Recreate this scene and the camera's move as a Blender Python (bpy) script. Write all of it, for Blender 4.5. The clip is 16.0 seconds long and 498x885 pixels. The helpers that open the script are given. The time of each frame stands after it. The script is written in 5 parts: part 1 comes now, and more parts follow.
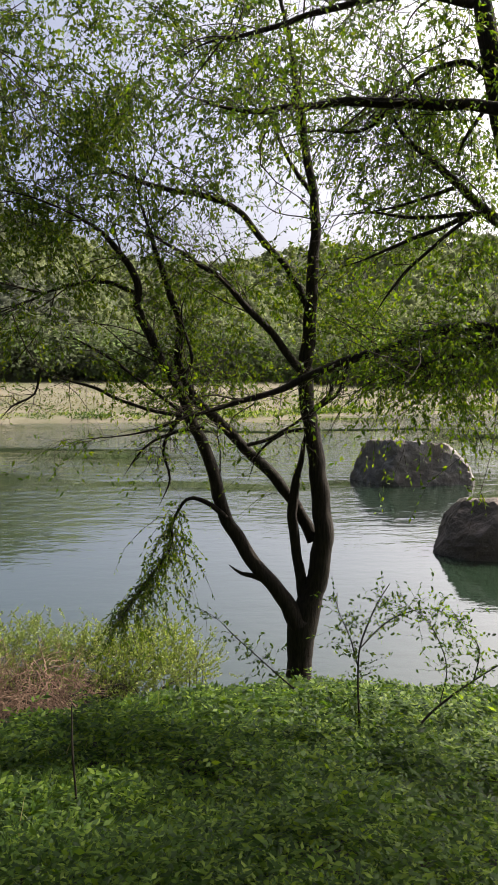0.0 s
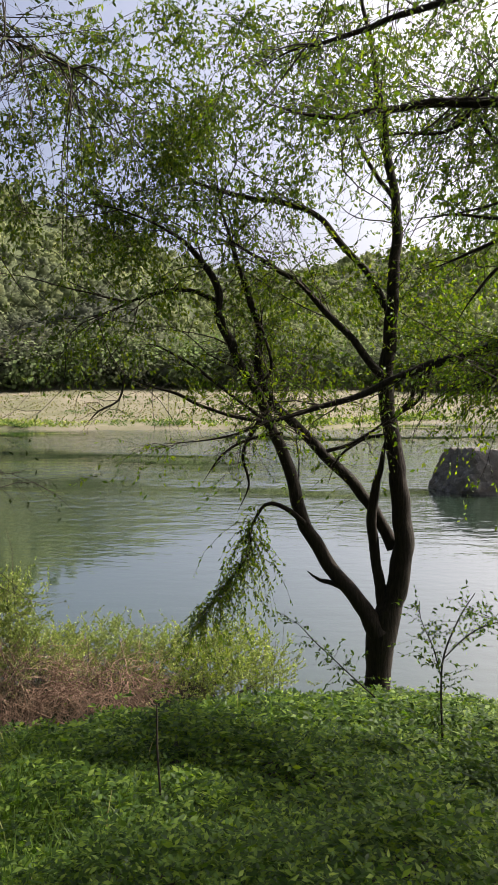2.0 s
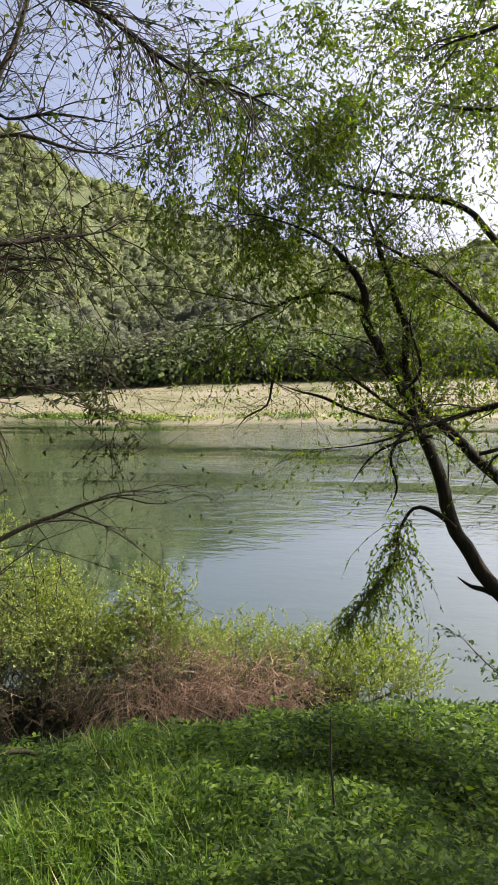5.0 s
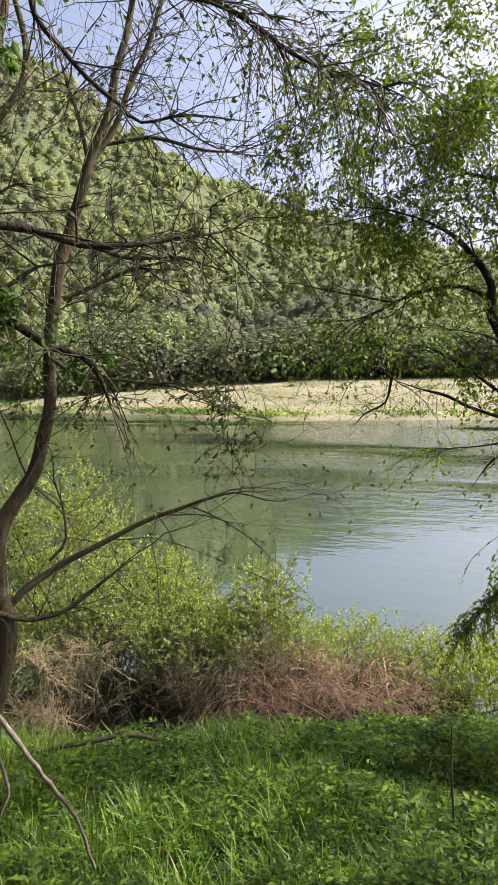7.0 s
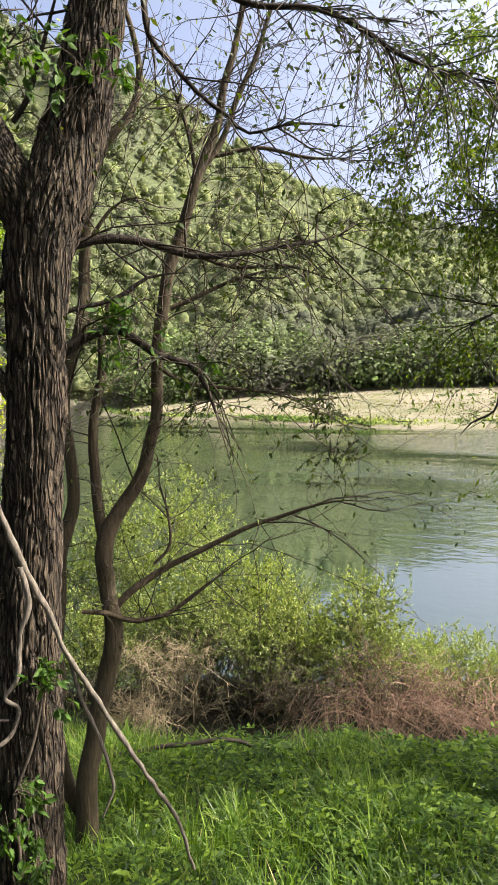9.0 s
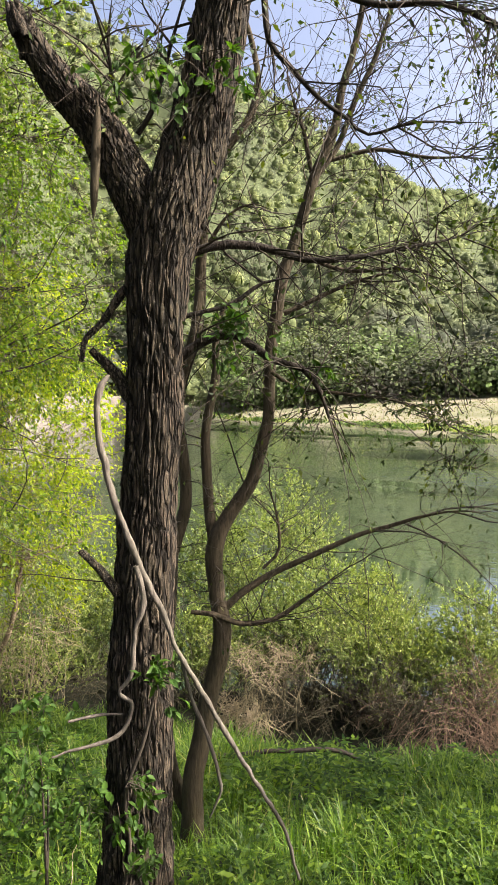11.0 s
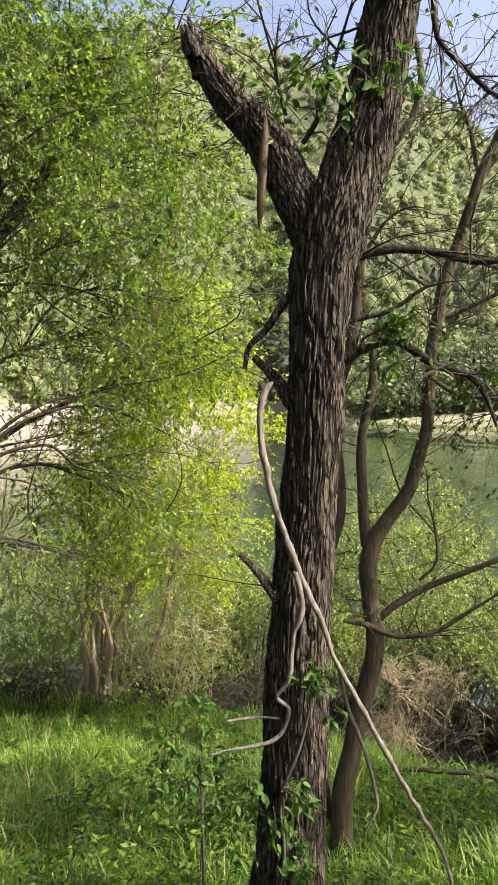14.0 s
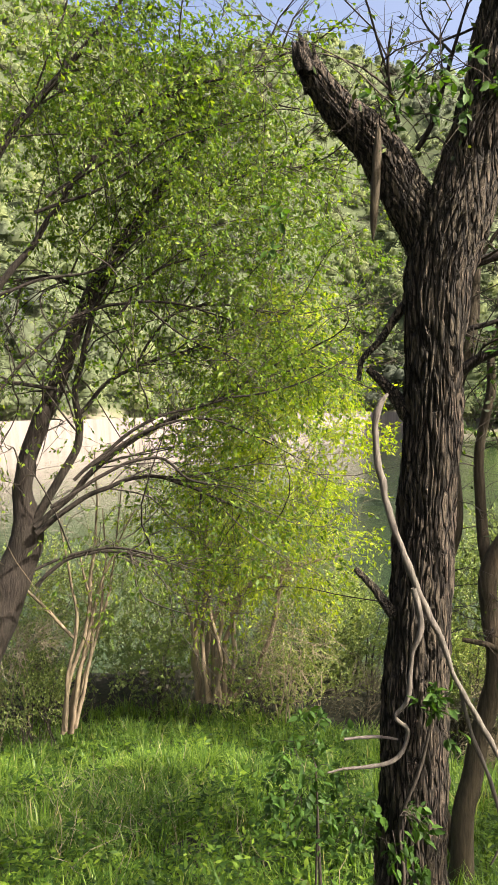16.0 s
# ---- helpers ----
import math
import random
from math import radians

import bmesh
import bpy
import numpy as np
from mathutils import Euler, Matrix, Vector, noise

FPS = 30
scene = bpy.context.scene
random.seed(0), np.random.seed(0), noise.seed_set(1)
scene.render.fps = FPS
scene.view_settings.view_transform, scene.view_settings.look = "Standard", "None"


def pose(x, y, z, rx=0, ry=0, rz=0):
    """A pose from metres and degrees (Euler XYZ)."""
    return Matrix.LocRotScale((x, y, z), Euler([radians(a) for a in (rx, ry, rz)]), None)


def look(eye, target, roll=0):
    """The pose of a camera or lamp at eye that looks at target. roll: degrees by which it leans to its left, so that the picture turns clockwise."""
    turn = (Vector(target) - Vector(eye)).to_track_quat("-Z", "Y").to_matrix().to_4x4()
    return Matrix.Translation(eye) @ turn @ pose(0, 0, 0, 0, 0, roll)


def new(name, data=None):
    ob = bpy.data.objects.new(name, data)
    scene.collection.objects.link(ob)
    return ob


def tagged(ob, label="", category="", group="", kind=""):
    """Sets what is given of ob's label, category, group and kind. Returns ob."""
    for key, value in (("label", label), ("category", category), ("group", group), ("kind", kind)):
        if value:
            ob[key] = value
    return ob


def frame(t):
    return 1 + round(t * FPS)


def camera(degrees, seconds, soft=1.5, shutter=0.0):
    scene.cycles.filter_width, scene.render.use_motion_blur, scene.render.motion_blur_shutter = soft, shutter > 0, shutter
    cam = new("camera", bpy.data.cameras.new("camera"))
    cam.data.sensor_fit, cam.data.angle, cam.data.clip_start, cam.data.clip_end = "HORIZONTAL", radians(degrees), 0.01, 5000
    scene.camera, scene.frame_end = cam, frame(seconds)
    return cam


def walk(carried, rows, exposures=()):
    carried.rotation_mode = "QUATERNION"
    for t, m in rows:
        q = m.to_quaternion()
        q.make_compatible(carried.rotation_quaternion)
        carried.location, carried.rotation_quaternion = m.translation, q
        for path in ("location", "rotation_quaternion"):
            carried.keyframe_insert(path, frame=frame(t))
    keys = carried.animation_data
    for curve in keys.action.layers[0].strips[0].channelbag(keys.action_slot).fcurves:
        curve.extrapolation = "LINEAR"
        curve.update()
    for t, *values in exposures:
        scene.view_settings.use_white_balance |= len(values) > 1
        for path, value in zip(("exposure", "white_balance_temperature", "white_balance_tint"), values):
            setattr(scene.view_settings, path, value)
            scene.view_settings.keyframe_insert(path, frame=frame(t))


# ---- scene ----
cam = camera(38.85, 16.0)
# seconds, eye, yaw to the left, pitch, roll
ROWS = [
    (0.0, 0.000, 0.000, 5.500, 0.00, -5.30, -0.00),
    (0.5, -0.014, -0.004, 5.491, 1.22, -5.17, -0.05),
    (1.0, -0.022, -0.008, 5.486, 2.69, -5.09, -0.13),
    (1.5, -0.035, -0.016, 5.482, 4.44, -4.92, -0.25),
    (2.0, -0.046, -0.021, 5.482, 6.07, -4.69, -0.20),
    (2.5, -0.056, -0.022, 5.487, 7.73, -4.50, -0.25),
    (3.0, -0.083, -0.029, 5.491, 9.14, -4.42, -0.25),
    (3.2, -0.099, -0.033, 5.496, 9.69, -4.45, -0.22),
    (5.3, -0.313, -0.078, 5.625, 17.50, -5.37, -1.30),
    (5.5, -0.325, -0.075, 5.626, 18.56, -5.40, -1.11),
    (6.0, -0.341, -0.069, 5.623, 21.00, -5.46, -1.20),
    (6.5, -0.347, -0.066, 5.623, 23.18, -5.47, -1.25),
    (7.0, -0.351, -0.066, 5.626, 25.07, -5.35, -1.20),
    (7.5, -0.356, -0.065, 5.631, 27.22, -5.13, -1.34),
    (8.0, -0.361, -0.065, 5.631, 29.33, -4.93, -1.43),
    (8.5, -0.368, -0.064, 5.622, 31.35, -4.72, -1.45),
    (9.0, -0.373, -0.065, 5.625, 33.13, -4.55, -1.23),
    (9.2, -0.378, -0.065, 5.625, 33.99, -4.49, -1.08),
    (11.3, -0.415, -0.070, 5.621, 42.73, -3.93, -0.77),
    (11.5, -0.419, -0.079, 5.623, 43.34, -3.95, -0.73),
    (12.0, -0.429, -0.086, 5.623, 45.00, -3.90, -0.60),
    (12.5, -0.437, -0.088, 5.623, 46.67, -3.85, -0.50),
    (13.0, -0.445, -0.094, 5.625, 48.67, -3.77, -0.47),
    (13.5, -0.454, -0.100, 5.626, 50.87, -3.57, -0.47),
    (14.0, -0.463, -0.111, 5.626, 53.33, -3.31, -0.62),
    (14.5, -0.473, -0.114, 5.629, 55.64, -3.03, -0.76),
    (15.0, -0.480, -0.122, 5.630, 57.82, -2.77, -0.92),
    (15.5, -0.484, -0.126, 5.630, 59.78, -2.48, -1.17),
    (16.0, -0.490, -0.137, 5.633, 61.76, -2.24, -1.40),
]
walk(cam, [(t, pose(x, y, z, 90 + pitch, -roll, yaw)) for t, x, y, z, yaw, pitch, roll in ROWS],
     exposures=[(0.0, 1.0), (3.0, 1.2), (5.5, 1.44), (9.0, 1.82), (11.5, 1.88), (12.5, 1.96), (16.0, 1.9)])

# ---- light ----
SUN_YAW, SUN_HIGH = -60.0, 42.0     # degrees right of the first view, and above the horizon
world = bpy.data.worlds.new("sky")
scene.world = world
world.use_nodes = True
wn = world.node_tree.nodes
sky = wn.new("ShaderNodeTexSky")
sky.sky_type, sky.sun_disc = "NISHITA", False
sky.sun_elevation, sky.sun_rotation = radians(SUN_HIGH), radians(-SUN_YAW)
sky.air_density, sky.dust_density, sky.ozone_density = 0.5, 9.0, 1.0
wn["Background"].inputs["Strength"].default_value = 0.15
world.node_tree.links.new(sky.outputs[0], wn["Background"].inputs["Color"])
sun = new("sun", bpy.data.lights.new("sun", "SUN"))
sun.data.energy, sun.data.angle, sun.data.color = 5.0, radians(0.6), (1.0, 0.91, 0.8)
sd = Vector((-math.sin(radians(SUN_YAW)) * math.cos(radians(SUN_HIGH)), math.cos(radians(SUN_YAW)) * math.cos(radians(SUN_HIGH)), math.sin(radians(SUN_HIGH))))
sun.matrix_world = look(sd * 100, (0, 0, 0))


# ---- materials ----
def nodes(name):
    m = bpy.data.materials.new(name)
    m.use_nodes = True
    n, l = m.node_tree.nodes, m.node_tree.links
    return m, n, l, n["Principled BSDF"]


def coords(n, l, scale):
    g = n.new("ShaderNodeNewGeometry")
    k = n.new("ShaderNodeMapping")
    k.inputs["Scale"].default_value = scale
    l.new(g.outputs["Position"], k.inputs["Vector"])
    return k.outputs[0]


def noise_tex(n, l, scale, detail=4.0, stretch=(1, 1, 1), rough=0.55):
    t = n.new("ShaderNodeTexNoise")
    t.inputs["Scale"].default_value, t.inputs["Detail"].default_value, t.inputs["Roughness"].default_value = scale, detail, rough
    l.new(coords(n, l, stretch), t.inputs["Vector"])
    return t.outputs["Fac"]


def ramp(n, l, fac, stops):
    r = n.new("ShaderNodeValToRGB")
    els = r.color_ramp.elements
    while len(els) < len(stops):
        els.new(0.5)
    for e, (p, c) in zip(els, stops):
        e.position, e.color = p, (*c, 1)
    l.new(fac, r.inputs["Fac"])
    return r.outputs["Color"]


def mixc(n, l, fac, a, b, mode="MIX"):
    m = n.new("ShaderNodeMix")
    m.data_type, m.blend_type = "RGBA", mode
    for sock, v in ((m.inputs[0], fac), (m.inputs[6], a), (m.inputs[7], b)):
        if isinstance(v, (int, float)):
            sock.default_value = v
        elif isinstance(v, tuple):
            sock.default_value = (*v, 1)
        else:
            l.new(v, sock)
    return m.outputs[2]


def bump(n, l, bsdf, height, strength, dist):
    b = n.new("ShaderNodeBump")
    b.inputs["Strength"].default_value, b.inputs["Distance"].default_value = strength, dist
    l.new(height, b.inputs["Height"])
    l.new(b.outputs[0], bsdf.inputs["Normal"])


def leaf_mat(name, stops, glow, rough=0.6, through_col=None, patch=0.9, tint=(1.12, 1.1, 0.8)):
    """Thin leaves: every leaf its own tint, light comes through."""
    m, n, l, b = nodes(name)
    g = n.new("ShaderNodeNewGeometry")
    c = ramp(n, l, g.outputs["Random Per Island"], stops)
    big = noise_tex(n, l, patch, 2.0)
    c = mixc(n, l, ramp(n, l, big, [(0.35, (0, 0, 0)), (0.65, (1, 1, 1))]), c, mixc(n, l, 1.0, c, tint, "MULTIPLY"))
    l.new(c, b.inputs["Base Color"])
    b.inputs["Roughness"].default_value = rough
    b.inputs["Specular IOR Level"].default_value = 0.2
    tr = n.new("ShaderNodeBsdfTranslucent")
    l.new(mixc(n, l, 1.0, c, through_col or (1.45, 1.5, 0.45), "MULTIPLY"), tr.inputs["Color"])
    mx = n.new("ShaderNodeMixShader")
    mx.inputs[0].default_value = glow
    l.new(b.outputs[0], mx.inputs[1])
    l.new(tr.outputs[0], mx.inputs[2])
    l.new(mx.outputs[0], n["Material Output"].inputs["Surface"])
    return m


def bark_mat(name, dark, light, scale, strength, stretch=(1, 1, 0.16), cracks=0.0):
    m, n, l, b = nodes(name)
    f = noise_tex(n, l, scale, 6.0, stretch, 0.65)
    if cracks:
        v = n.new("ShaderNodeTexVoronoi")
        v.feature = "DISTANCE_TO_EDGE"
        v.inputs["Scale"].default_value = cracks
        bent = n.new("ShaderNodeVectorMath")
        bent.operation = "MULTIPLY_ADD"
        wn = n.new("ShaderNodeTexNoise")
        wn.inputs["Scale"].default_value = 9.0
        bent.inputs[1].default_value = (0.05, 0.05, 0.05)
        l.new(wn.outputs["Color"], bent.inputs[0])
        l.new(coords(n, l, (1, 1, 0.14)), bent.inputs[2])
        l.new(bent.outputs[0], v.inputs["Vector"])
        plate = n.new("ShaderNodeMapRange")
        plate.inputs[2].default_value = 0.16
        l.new(v.outputs["Distance"], plate.inputs[0])
        k = n.new("ShaderNodeMath")
        k.operation = "MULTIPLY"
        l.new(f, k.inputs[0])
        l.new(plate.outputs[0], k.inputs[1])
        f = k.outputs[0]
    patch = noise_tex(n, l, 3.0, 3.0)
    c = ramp(n, l, f, [(0.3, dark), (0.7, light)])
    c = mixc(n, l, ramp(n, l, patch, [(0.4, (0, 0, 0)), (0.7, (0.6, 0.6, 0.6))]), c, mixc(n, l, 1.0, c, (0.75, 0.85, 0.7), "MULTIPLY"))
    l.new(c, b.inputs["Base Color"])
    b.inputs["Roughness"].default_value = 0.9
    b.inputs["Specular IOR Level"].default_value = 0.2
    bump(n, l, b, f, strength, 0.02)
    return m


# Near-black tone: the trunks' backlit shade is put into this bark colour.
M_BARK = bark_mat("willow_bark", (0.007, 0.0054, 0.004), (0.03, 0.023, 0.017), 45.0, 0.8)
M_BARK_BIG = bark_mat("furrowed_bark", (0.014, 0.011, 0.008), (0.125, 0.097, 0.07), 110.0, 1.0, (1, 1, 0.14), 42.0)
M_BARK_THIN = bark_mat("smooth_bark", (0.018, 0.0145, 0.009), (0.068, 0.052, 0.032), 60.0, 0.5)
M_DEAD = bark_mat("bleached_dead_wood", (0.05, 0.042, 0.035), (0.14, 0.118, 0.098), 50.0, 0.5)
M_TWIG = bark_mat("twig_bark", (0.016, 0.013, 0.01), (0.06, 0.047, 0.036), 30.0, 0.3)
M_TWIG_PALE = bark_mat("pale_stems", (0.09, 0.068, 0.044), (0.23, 0.175, 0.115), 20.0, 0.3)
M_BRUSH = bark_mat("dead_brush", (0.095, 0.06, 0.042), (0.25, 0.165, 0.12), 9.0, 0.3)
M_THICKET = bark_mat("thicket_stems", (0.03, 0.026, 0.017), (0.105, 0.09, 0.056), 9.0, 0.3)
M_STRAW = bark_mat("straw", (0.17, 0.135, 0.085), (0.36, 0.29, 0.19), 9.0, 0.3)
M_LEAF = leaf_mat("willow_leaves", [(0.0, (0.028, 0.058, 0.008)), (0.5, (0.06, 0.1, 0.011)), (1.0, (0.13, 0.165, 0.018))], 0.45)
# Darker leaf copy with the backlit silhouette look put into its colour.
M_LEAF_DARK = leaf_mat("backlit_dark_leaves", [(0.0, (0.014, 0.026, 0.008)), (0.6, (0.03, 0.048, 0.012)), (1.0, (0.08, 0.1, 0.018))], 0.25)
# Brighter leaf copy: sunlit glow is put into the colours.
M_LEAF_LIT = leaf_mat("sunlit_willow_leaves", [(0.0, (0.085, 0.135, 0.01)), (0.6, (0.175, 0.235, 0.015)), (1.0, (0.27, 0.31, 0.024))], 0.58, 0.5, (2.1, 2.1, 0.45))
M_LEAF_MID = leaf_mat("green_willow_leaves", [(0.0, (0.03, 0.06, 0.008)), (0.6, (0.068, 0.115, 0.011)), (1.0, (0.13, 0.17, 0.018))], 0.5, 0.5, (1.8, 1.9, 0.5))
M_SHRUB = leaf_mat("shrub_leaves", [(0.0, (0.07, 0.1, 0.034)), (0.6, (0.14, 0.18, 0.065)), (1.0, (0.23, 0.255, 0.11))], 0.45, 0.55, (1.5, 1.6, 0.75))
M_WEED = leaf_mat("weed_leaves", [(0.0, (0.01, 0.025, 0.005)), (0.6, (0.04, 0.08, 0.01)), (1.0, (0.11, 0.165, 0.02))], 0.45, 0.6, (2.3, 2.4, 0.5))
M_GRASS = leaf_mat("grass_blades", [(0.0, (0.026, 0.058, 0.011)), (0.6, (0.078, 0.135, 0.022)), (0.97, (0.15, 0.215, 0.042)), (1.0, (0.32, 0.27, 0.16))], 0.45, 0.4, (1.7, 1.9, 0.6))
M_VINE = leaf_mat("broad_leaves", [(0.0, (0.018, 0.044, 0.009)), (1.0, (0.046, 0.095, 0.017))], 0.4)


def forest_mat():
    """Far crowns: tints that change from tree to tree, with greyer stands between."""
    m, n, l, b = nodes("far_foliage")
    # Tints paled and blued to stand in for haze; translucency softens crown shade.
    c = ramp(n, l, noise_tex(n, l, 0.16, 2.0), [(0.33, (0.13, 0.155, 0.085)), (0.5, (0.175, 0.205, 0.1)), (0.68, (0.25, 0.275, 0.12))])
    c = mixc(n, l, ramp(n, l, noise_tex(n, l, 0.014, 3.0), [(0.5, (0, 0, 0)), (0.64, (0.85, 0.85, 0.85))]), c, (0.105, 0.115, 0.095))
    c = mixc(n, l, ramp(n, l, noise_tex(n, l, 1.1, 4.0, (1, 1, 1), 0.7), [(0.35, (0, 0, 0)), (0.65, (1, 1, 1))]), mixc(n, l, 1.0, c, (0.72, 0.75, 0.7), "MULTIPLY"), mixc(n, l, 1.0, c, (1.2, 1.2, 1.15), "MULTIPLY"))
    l.new(c, b.inputs["Base Color"])
    bump(n, l, b, noise_tex(n, l, 0.9, 5.0, (1, 1, 1), 0.7), 0.6, 0.6)
    b.inputs["Roughness"].default_value, b.inputs["Specular IOR Level"].default_value = 0.9, 0.1
    tr = n.new("ShaderNodeBsdfTranslucent")
    l.new(c, tr.inputs["Color"])
    mx = n.new("ShaderNodeMixShader")
    mx.inputs[0].default_value = 0.65
    l.new(b.outputs[0], mx.inputs[1])
    l.new(tr.outputs[0], mx.inputs[2])
    l.new(mx.outputs[0], n["Material Output"].inputs["Surface"])
    return m


M_FOREST = forest_mat()
M_WOODS = leaf_mat("half_bare_wood", [(0.0, (0.06, 0.058, 0.052)), (0.6, (0.082, 0.084, 0.064)), (1.0, (0.1, 0.118, 0.06))], 0.35, 0.9, (1.1, 1.1, 0.9), 0.05, (1.25, 1.75, 0.8))
M_BAR = leaf_mat("bar_grass", [(0.0, (0.06, 0.09, 0.032)), (0.5, (0.11, 0.12, 0.05)), (1.0, (0.17, 0.15, 0.095))], 0.2, 0.7, None, 0.05)


def ground_mat():
    m, n, l, b = nodes("river_bank_ground")
    fine, big = noise_tex(n, l, 9.0, 8.0), noise_tex(n, l, 0.5, 4.0)
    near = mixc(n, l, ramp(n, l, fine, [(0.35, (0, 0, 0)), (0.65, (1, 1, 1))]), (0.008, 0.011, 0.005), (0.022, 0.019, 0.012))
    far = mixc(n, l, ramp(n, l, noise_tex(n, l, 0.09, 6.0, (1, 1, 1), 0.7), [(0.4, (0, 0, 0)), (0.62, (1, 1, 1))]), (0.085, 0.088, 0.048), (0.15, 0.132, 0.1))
    g = n.new("ShaderNodeNewGeometry")
    ln = n.new("ShaderNodeVectorMath")
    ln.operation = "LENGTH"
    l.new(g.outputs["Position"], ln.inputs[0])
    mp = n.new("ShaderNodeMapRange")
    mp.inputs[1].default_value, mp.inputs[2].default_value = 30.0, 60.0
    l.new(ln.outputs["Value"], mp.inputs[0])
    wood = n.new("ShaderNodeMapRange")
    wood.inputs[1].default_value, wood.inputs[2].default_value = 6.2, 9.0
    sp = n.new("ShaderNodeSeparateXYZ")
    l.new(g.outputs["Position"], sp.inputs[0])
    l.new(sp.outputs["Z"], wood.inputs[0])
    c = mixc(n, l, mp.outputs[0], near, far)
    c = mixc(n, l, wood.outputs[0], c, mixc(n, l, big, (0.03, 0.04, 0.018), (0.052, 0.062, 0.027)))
    l.new(c, b.inputs["Base Color"])
    b.inputs["Roughness"].default_value = 0.95
    b.inputs["Specular IOR Level"].default_value = 0.15
    bump(n, l, b, fine, 0.6, 0.05)
    return m


def water_mat():
    m, n, l, b = nodes("river_water")
    b.inputs["Base Color"].default_value = (0.014, 0.026, 0.015, 1)
    b.inputs["Coat Weight"].default_value, b.inputs["Coat IOR"].default_value, b.inputs["Coat Roughness"].default_value = 1.0, 1.42, 0.03
    b.inputs["Roughness"].default_value = 0.04
    b.inputs["IOR"].default_value = 1.5
    a = noise_tex(n, l, 2.2, 3.0, (1.0, 1.6, 1.0))
    s = noise_tex(n, l, 0.35, 2.0, (0.6, 1.5, 1.0))
    patch = ramp(n, l, noise_tex(n, l, 0.035, 3.0, (0.6, 1.7, 1.0)), [(0.4, (0.05, 0.05, 0.05)), (0.5, (1, 1, 1))])
    mid = n.new("ShaderNodeMath")
    mid.operation = "MULTIPLY_ADD"
    l.new(noise_tex(n, l, 0.8, 2.0, (0.7, 1.5, 1.0)), mid.inputs[0])
    mid.inputs[1].default_value = 2.2
    l.new(a, mid.inputs[2])
    h = n.new("ShaderNodeMath")
    h.operation = "MULTIPLY"
    l.new(mid.outputs[0], h.inputs[0])
    g = n.new("ShaderNodeNewGeometry")
    ln = n.new("ShaderNodeVectorMath")
    ln.operation = "LENGTH"
    l.new(g.outputs["Position"], ln.inputs[0])
    mp = n.new("ShaderNodeMapRange")
    mp.inputs[1].default_value, mp.inputs[2].default_value, mp.inputs[3].default_value = 24.0, 48.0, 0.12
    l.new(ln.outputs["Value"], mp.inputs[0])
    pm = n.new("ShaderNodeMath")
    pm.operation = "MULTIPLY"
    l.new(patch, pm.inputs[0])
    l.new(mp.outputs[0], pm.inputs[1])
    l.new(pm.outputs[0], h.inputs[1])
    h2 = n.new("ShaderNodeMath")
    h2.operation = "MULTIPLY_ADD"
    l.new(s, h2.inputs[0])
    h2.inputs[1].default_value = 0.16
    l.new(h.outputs[0], h2.inputs[2])
    bump(n, l, b, h2.outputs[0], 0.72, 0.06)
    l.new(b.inputs["Normal"].links[0].from_socket, b.inputs["Coat Normal"])
    return m


def rock_mat(name="river_rock", k=1.0):
    m, n, l, b = nodes(name)
    f, g = noise_tex(n, l, 2.2, 8.0, (1, 1, 1), 0.65), noise_tex(n, l, 0.7, 4.0)
    c = ramp(n, l, f, [(0.3, (0.06, 0.056, 0.052)), (0.55, (0.13, 0.12, 0.11)), (0.75, (0.26, 0.245, 0.24))])
    c = mixc(n, l, ramp(n, l, g, [(0.45, (0, 0, 0)), (0.65, (0.7, 0.7, 0.7))]), c, (0.085, 0.068, 0.052))
    c = mixc(n, l, 1.0, c, (k, k * 0.92, k * 0.85), "MULTIPLY") if k < 1 else c
    l.new(c, b.inputs["Base Color"])
    b.inputs["Roughness"].default_value = 0.85
    bump(n, l, b, f, 0.8, 0.15)
    return m


def wall_mat():
    m, n, l, b = nodes("concrete_river_wall")
    streak = noise_tex(n, l, 1.2, 5.0, (1, 1, 0.08))
    f = noise_tex(n, l, 6.0, 5.0)
    c = ramp(n, l, streak, [(0.35, (0.066, 0.054, 0.044)), (0.65, (0.118, 0.099, 0.082))])
    l.new(mixc(n, l, 0.25, c, ramp(n, l, f, [(0.3, (0.07, 0.06, 0.05)), (0.7, (0.17, 0.148, 0.125))])), b.inputs["Base Color"])
    b.inputs["Roughness"].default_value = 0.9
    bump(n, l, b, f, 0.3, 0.05)
    return m


M_GROUND, M_WATER, M_ROCK, M_WALL = ground_mat(), water_mat(), rock_mat(), wall_mat()


# ---- mesh helpers ----
RNG = np.random.default_rng(7)


def mesh_quads(name, v, q, material, smooth=True):
    me = bpy.data.meshes.new(name)
    v, q = np.asarray(v, np.float32), np.asarray(q, np.int32)
    me.vertices.add(len(v))
    me.vertices.foreach_set("co", v.ravel())
    me.loops.add(q.size)
    me.loops.foreach_set("vertex_index", q.ravel())
    me.polygons.add(len(q))
    me.polygons.foreach_set("loop_start", np.arange(0, q.size, 4, dtype=np.int32))
    me.update(calc_edges=True)
    if smooth:
        me.shade_smooth()
    me.materials.append(material)
    return me


def part(name, mesh, parent, label=""):
    ob = new(name, mesh)
    ob.parent = parent
    return tagged(ob, label)


